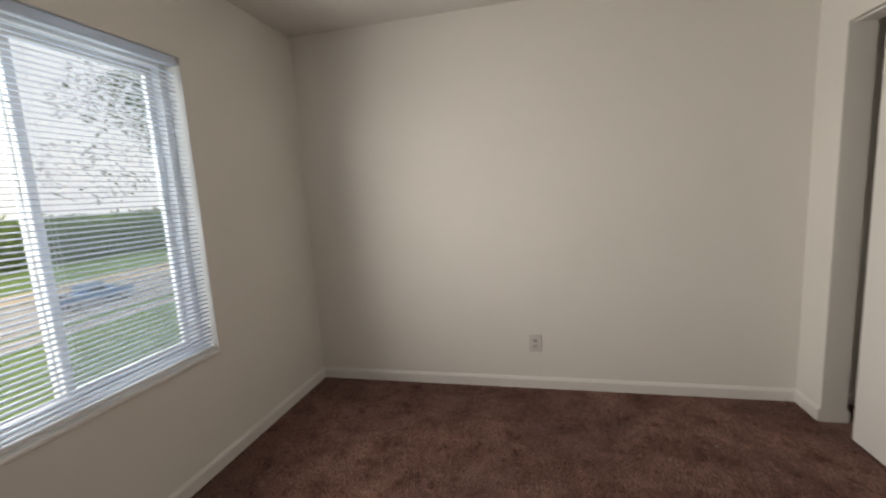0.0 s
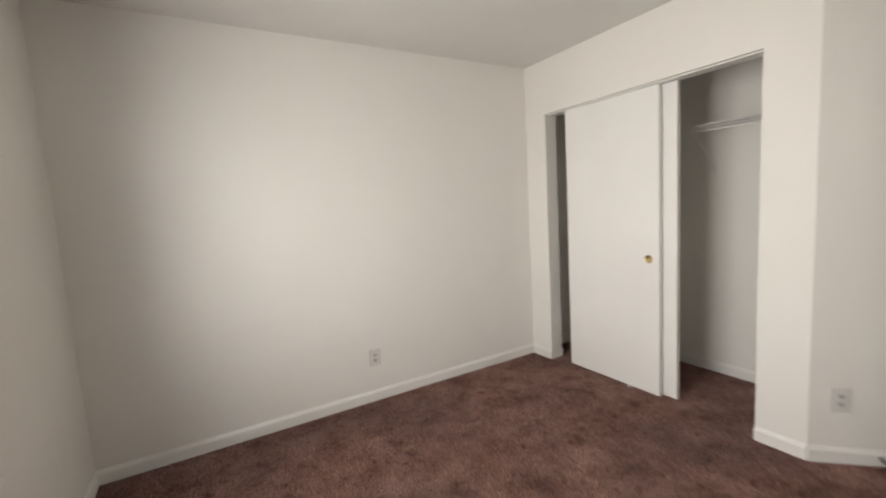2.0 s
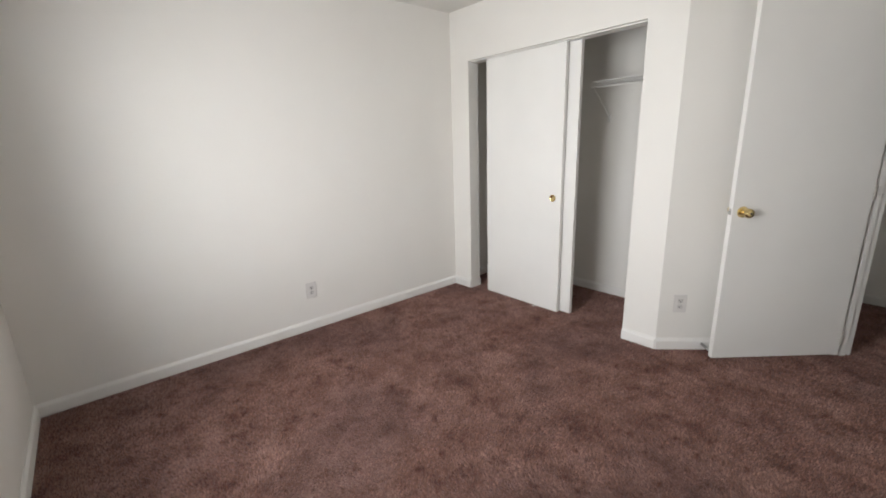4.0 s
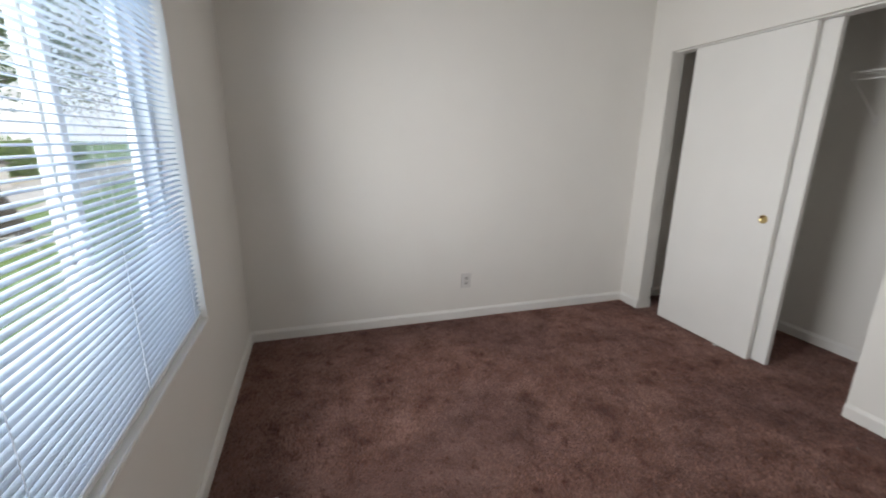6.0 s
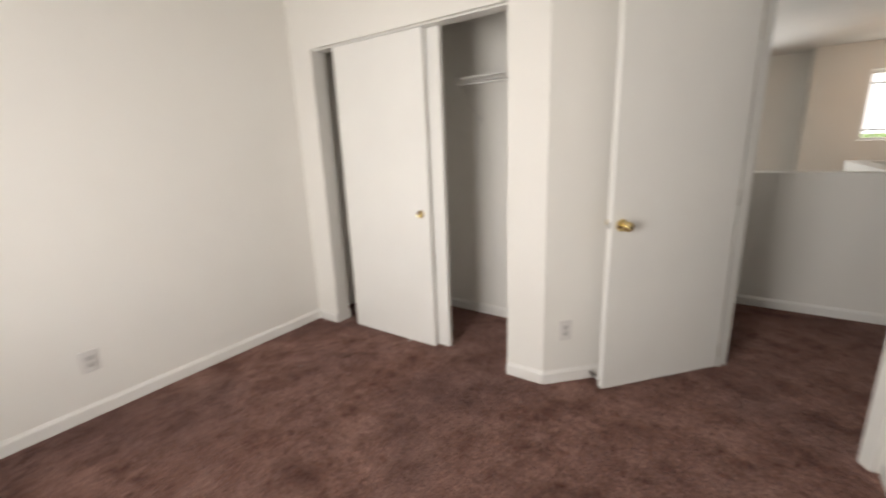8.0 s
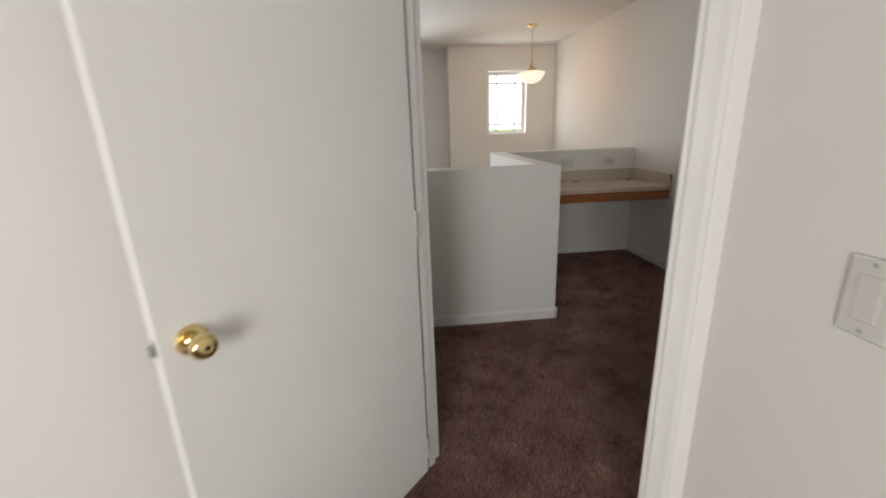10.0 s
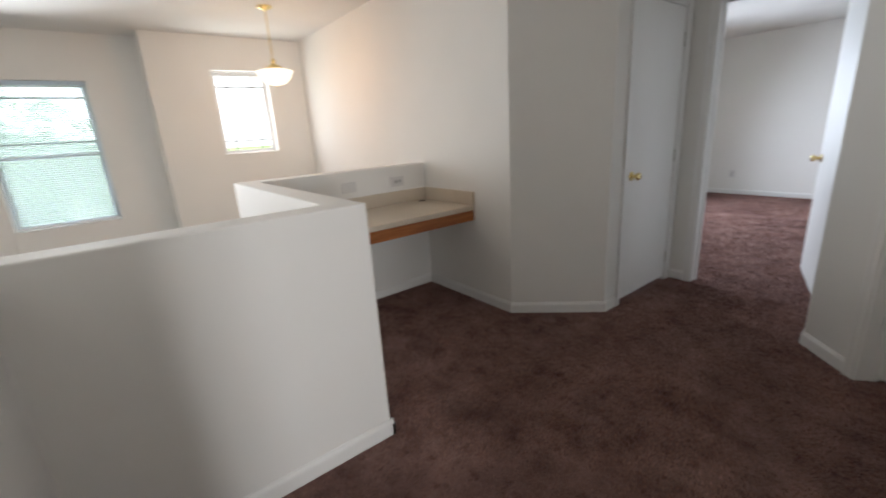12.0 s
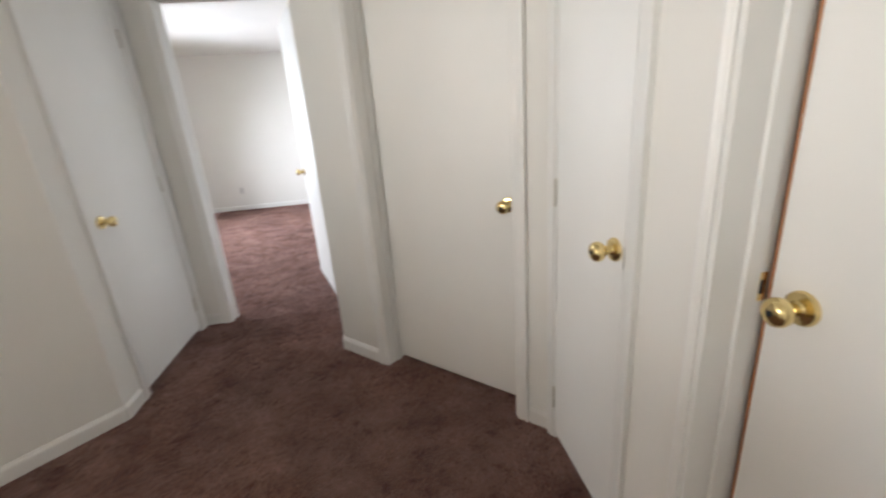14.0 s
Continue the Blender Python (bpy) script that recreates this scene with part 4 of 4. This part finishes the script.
structure(link("ground", cube((-900, -900, GZ - 0.5), (900, 900, GZ)), M_GRASS), "mown green lawn reaching to the horizon", "lawn")


def strip(name, pts, half, z, h, material, label, category):
    """A raised band of even width along a line."""
    bm = bmesh.new()
    poly_l, poly_r = [], []
    for i, p in enumerate(pts):
        p = Vector(p)
        d = (Vector(pts[min(i + 1, len(pts) - 1)]) - Vector(pts[max(i - 1, 0)])).normalized()
        n = Vector((-d.y, d.x))
        poly_l.append(tuple(p + n * half))
        poly_r.append(tuple(p - n * half))
    prism(bm, poly_l + poly_r[::-1], z, z + h)
    return structure(link(name, bm, material), label, category)


ROAD = [(-40.0, -220), (-36.0, 0), (-34.6, 26), (-35.2, 48), (-41.6, 96), (-54, 240)]
strip("road", ROAD, 5.2, GZ, 0.02, M_ROAD, "pale worn asphalt street", "road")
strip("kerb", [(x + 5.32, y) for x, y in ROAD], 0.12, GZ, 0.13, M_CONC, "low concrete kerb along the street", "kerb")
strip("pavement", [(x + 7.2, y) for x, y in ROAD], 0.9, GZ, 0.05, M_CONC, "concrete pavement beside the street", "pavement")
strip("verge", [(x - 8.4, y) for x, y in ROAD], 3.0, GZ, 0.03, M_SAND, "dry sandy earth verge across the street", "ground")


def leaf_mass(bm, centre, radii, count, size, rnd):
    for _ in range(count):
        d = Vector((rnd.gauss(0, 1), rnd.gauss(0, 1), rnd.gauss(0, 1))).normalized()
        r = rnd.uniform(0.45, 1.0) ** 0.6
        p = Vector(centre) + Vector((d.x * radii[0], d.y * radii[1], d.z * radii[2])) * r
        q = Euler((rnd.uniform(0, 6.3), rnd.uniform(0, 6.3), rnd.uniform(0, 6.3))).to_quaternion()
        s = size * rnd.uniform(0.6, 1.4)
        vs = [bm.verts.new(p + q @ Vector(c)) for c in ((-s, 0, 0), (0, -s * 0.45, s * 0.12), (s, 0, 0), (0, s * 0.45, s * 0.12))]
        bm.faces.new(vs)


def tree(name, x, y, height, lean, crown_r, label, seed, clumps=26, leaves=120, trunk_r=0.28, size=0.16):
    rnd = random.Random(seed)
    root = empty(name, Matrix.Translation((x, y, GZ)))
    tagged(root, label, "tree")
    bm = bmesh.new()

    def limb(a, b, ra, rb, seg=8):
        a, b = Vector(a), Vector(b)
        prev = None
        steps = 5
        bend = Vector((rnd.uniform(-1, 1), rnd.uniform(-1, 1), rnd.uniform(0, 0.6))) * (b - a).length * 0.08
        for i in range(steps + 1):
            f = i / steps
            p = a.lerp(b, f) + bend * math.sin(math.pi * f)
            q = (b - a).normalized().to_track_quat('Z', 'Y')
            r = ra + (rb - ra) * f
            ring = [bm.verts.new(p + q @ Vector((r * math.cos(6.2832 * k / seg), r * math.sin(6.2832 * k / seg), 0))) for k in range(seg)]
            if prev:
                for k in range(seg):
                    bm.faces.new((prev[k], prev[(k + 1) % seg], ring[(k + 1) % seg], ring[k]))
            prev = ring

    fork = (lean[0] * 0.5, lean[1] * 0.5, height * 0.42)
    limb((0, 0, -0.1), fork, trunk_r * 1.15, trunk_r * 0.72, 12)
    tips = []
    for i in range(7):
        a = i * 0.9 + rnd.uniform(-0.3, 0.3)
        reach = crown_r * rnd.uniform(0.5, 0.9)
        tip = (lean[0] + reach * math.cos(a), lean[1] + reach * math.sin(a), height * rnd.uniform(0.6, 0.95))
        limb(fork, tip, trunk_r * rnd.uniform(0.3, 0.5), 0.04)
        tips.append(Vector(tip))
        for j in range(3):
            side = Vector(fork).lerp(Vector(tip), rnd.uniform(0.4, 0.8))
            t2 = side + Vector((rnd.uniform(-1, 1), rnd.uniform(-1, 1), rnd.uniform(-0.2, 0.7))) * crown_r * 0.4
            limb(side, t2, trunk_r * 0.14, 0.015, 6)
            tips.append(t2)
    part("trunk", bm, M_BARK, root, "forked grey-brown trunk", True)
    bm = bmesh.new()
    for i in range(clumps):
        c = tips[i % len(tips)] + Vector((rnd.uniform(-1, 1), rnd.uniform(-1, 1), rnd.uniform(-0.7, 0.7))) * crown_r * 0.28
        rr = crown_r * rnd.uniform(0.16, 0.34)
        leaf_mass(bm, c, (rr, rr, rr * 0.7), leaves, size, rnd)
    crown = part("crown", bm, M_LEAF, root, "uneven open leafy crown")
    tagged(crown, kind="stuff")
    return root


tree("tree", -21.0, 34.9, 19.5, (-3.6, -2.8), 13.0, "large shade tree with forked trunk on the lawn", 3, 110, 210, 0.85, 0.13)
tree("tree", 16.5, 1.9, 7.2, (0, 0), 2.2, "rounded leafy tree beyond the stair window", 6, 40, 150)
tree("tree", 22.0, -0.4, 5.6, (0, 0), 1.9, "low leafy tree behind the stair window", 9, 30, 130)
tree("tree", 33.0, 2.0, 10.5, (0, 0), 4.5, "taller spreading tree behind the neighbouring house", 14, 44, 130)

# hedge and wood across the street
rnd = random.Random(11)
bm = bmesh.new()
for i in range(150):
    t = i / 149
    px = K * (-38 - 22 * t + 30 * t * t)
    py = K * (4 + 62 * t)
    for k in range(3):
        leaf_mass(bm, (px + rnd.uniform(-2.5, 2.5), py + rnd.uniform(-1.2, 1.2), GZ + rnd.uniform(0.6, 5.6)), (2.4, 2.4, 1.7), 90, 0.34, rnd)
hedge = link("hedge", bm, M_HEDGE)
tagged(hedge, "tall dense green hedge across the street", "hedge", kind="stuff")
bm = bmesh.new()
for i in range(130):
    leaf_mass(bm, (-82 - rnd.uniform(0, 8), -110 + i * 1.0, GZ + rnd.uniform(0.5, 7.0)), (3.4, 3.4, 2.4), 70, 0.55, rnd)
tagged(link("wood", bm, M_HEDGE), "distant belt of green trees", "trees", kind="stuff")


def house(x, y, turn, w, d, h, label):
    root = empty("house", pose(x, y, GZ, 0, 0, turn))
    tagged(root, label, "house")
    bm = bmesh.new()
    prism(bm, rect(-w / 2, -d / 2, w / 2, d / 2), 0, h)
    part("wall", bm, M_SIDING, root, "pale lapped siding")
    bm = bmesh.new()
    o = 0.5
    pts = [(-w / 2 - o, -d / 2 - o, h - 0.1), (w / 2 + o, -d / 2 - o, h - 0.1), (w / 2 + o, d / 2 + o, h - 0.1), (-w / 2 - o, d / 2 + o, h - 0.1), (-w / 2 - o, 0, h + d * 0.28), (w / 2 + o, 0, h + d * 0.28)]
    v = [bm.verts.new(p) for p in pts]
    for f in ((0, 1, 5, 4), (2, 3, 4, 5), (0, 4, 3), (1, 2, 5), (0, 3, 2, 1)):
        bm.faces.new([v[i] for i in f])
    part("roof", bm, M_ROOF, root, "grey shingled gable roof")
    for i in range(3):
        cx = -w / 2 + (i + 0.5) * w / 3
        wn = part("window", cube((cx - 0.6, -d / 2 - 0.05, 1.0), (cx + 0.6, -d / 2 + 0.02, 2.2), 0.02, 1), M_VINYL, root)
        part("pane", cube((cx - 0.52, -d / 2 - 0.06, 1.08), (cx + 0.52, -d / 2 - 0.04, 2.12)), M_CARGLASS, wn)
    return root


house(-52, 74, -35, 17, 10, 3.4, "low pale house with grey gable roof across the street")
house(-74, 30, -80, 13, 9, 3.2, "low pale house half hidden behind the hedge")
house(44.0, 5.0, 82, 16, 9, 4.4, "low pale neighbouring house with shingled roof")

# pickup truck on the street
tk = empty("pickup_truck", pose(-33.4, 23.6, GZ + 0.02, 0, 0, 84))
tagged(tk, "blue pickup truck parked along the street", "pickup truck")
bm = bmesh.new()
side = [(-2.6, 0.45), (2.5, 0.42), (2.62, 0.7), (2.55, 0.95), (1.25, 1.06), (-2.62, 1.02), (-2.66, 0.7)]


def extrude_side(bm, prof, half, tuck=0.0):
    a = [bm.verts.new((x, -half + (tuck if z > 1.1 else 0), z)) for x, z in prof]
    b = [bm.verts.new((x, half - (tuck if z > 1.1 else 0), z)) for x, z in prof]
    n = len(prof)
    bm.faces.new(a)
    bm.faces.new(b[::-1])
    for i in range(n):
        bm.faces.new((a[i], b[i], b[(i + 1) % n], a[(i + 1) % n]))
    return bm


part("body", extrude_side(bmesh.new(), side, 0.92), M_CAR, tk, "blue painted body")
cab = part("cab", extrude_side(bmesh.new(), [(-0.75, 1.03), (1.25, 1.05), (0.55, 1.62), (0.3, 1.68), (-0.5, 1.68), (-0.72, 1.6)], 0.86, 0.12), M_CAR, tk)
part("side_window", cube((-0.45, -0.885, 1.12), (0.55, 0.885, 1.5), 0.03, 1), M_CARGLASS, cab)
part("windscreen", extrude_side(bmesh.new(), [(1.16, 1.10), (1.22, 1.08), (0.60, 1.60), (0.56, 1.58)], 0.72), M_CARGLASS, cab)
part("truck_bed", cube((-2.5, -0.75, 1.0), (-0.85, 0.75, 1.03), 0.01, 1), M_TYRE, tk, "dark open load bed")
part("bumper", cube((2.55, -0.9, 0.42), (2.72, 0.9, 0.62), 0.03, 1), M_CHROME, tk)
part("bumper", cube((-2.76, -0.9, 0.45), (-2.62, 0.9, 0.62), 0.03, 1), M_CHROME, tk)
for y in (-0.75, 0.75):
    part("headlight", cube((2.54, y - 0.12, 0.72), (2.62, y + 0.12, 0.88), 0.02, 1), M_CHROME, tk)
    part("tail_light", cube((-2.67, y - 0.08, 0.7), (-2.6, y + 0.08, 0.98), 0.02, 1), M_TAIL, tk)
for x in (-1.65, 1.7):
    for s in (-1, 1):
        bm = bmesh.new()
        lathe(bm, [(0.24, -0.11), (0.36, -0.10), (0.37, -0.05), (0.37, 0.05), (0.36, 0.10), (0.24, 0.11)], 24, 'Y', (x, s * 0.84, 0.36))
        wh = part("wheel", bm, M_TYRE, tk, "black tyre", True)
        bm = bmesh.new()
        lathe(bm, [(0.22, s * 0.10), (0.22, s * 0.118), (0.1, s * 0.124), (0.05, s * 0.135)], 20, 'Y', (x, s * 0.84, 0.36))
        part("rim", bm, M_CHROME, wh, "", True)

# low rail fence on the lawn
fe = empty("rail_fence", pose(-20.0, 30.5, GZ, 0, 0, 20))
tagged(fe, "low weathered wooden rail fence on the lawn", "fence")
for i in range(6):
    part("post", cube((i * 1.0 - 0.06, -0.06, 0), (i * 1.0 + 0.06, 0.06, 1.2), 0.01, 1), M_FENCE, fe)
for z in (0.5, 1.02):
    part("rail", cube((-0.1, -0.03, z - 0.06), (5.1, 0.03, z + 0.06), 0.008, 1), M_FENCE, fe)
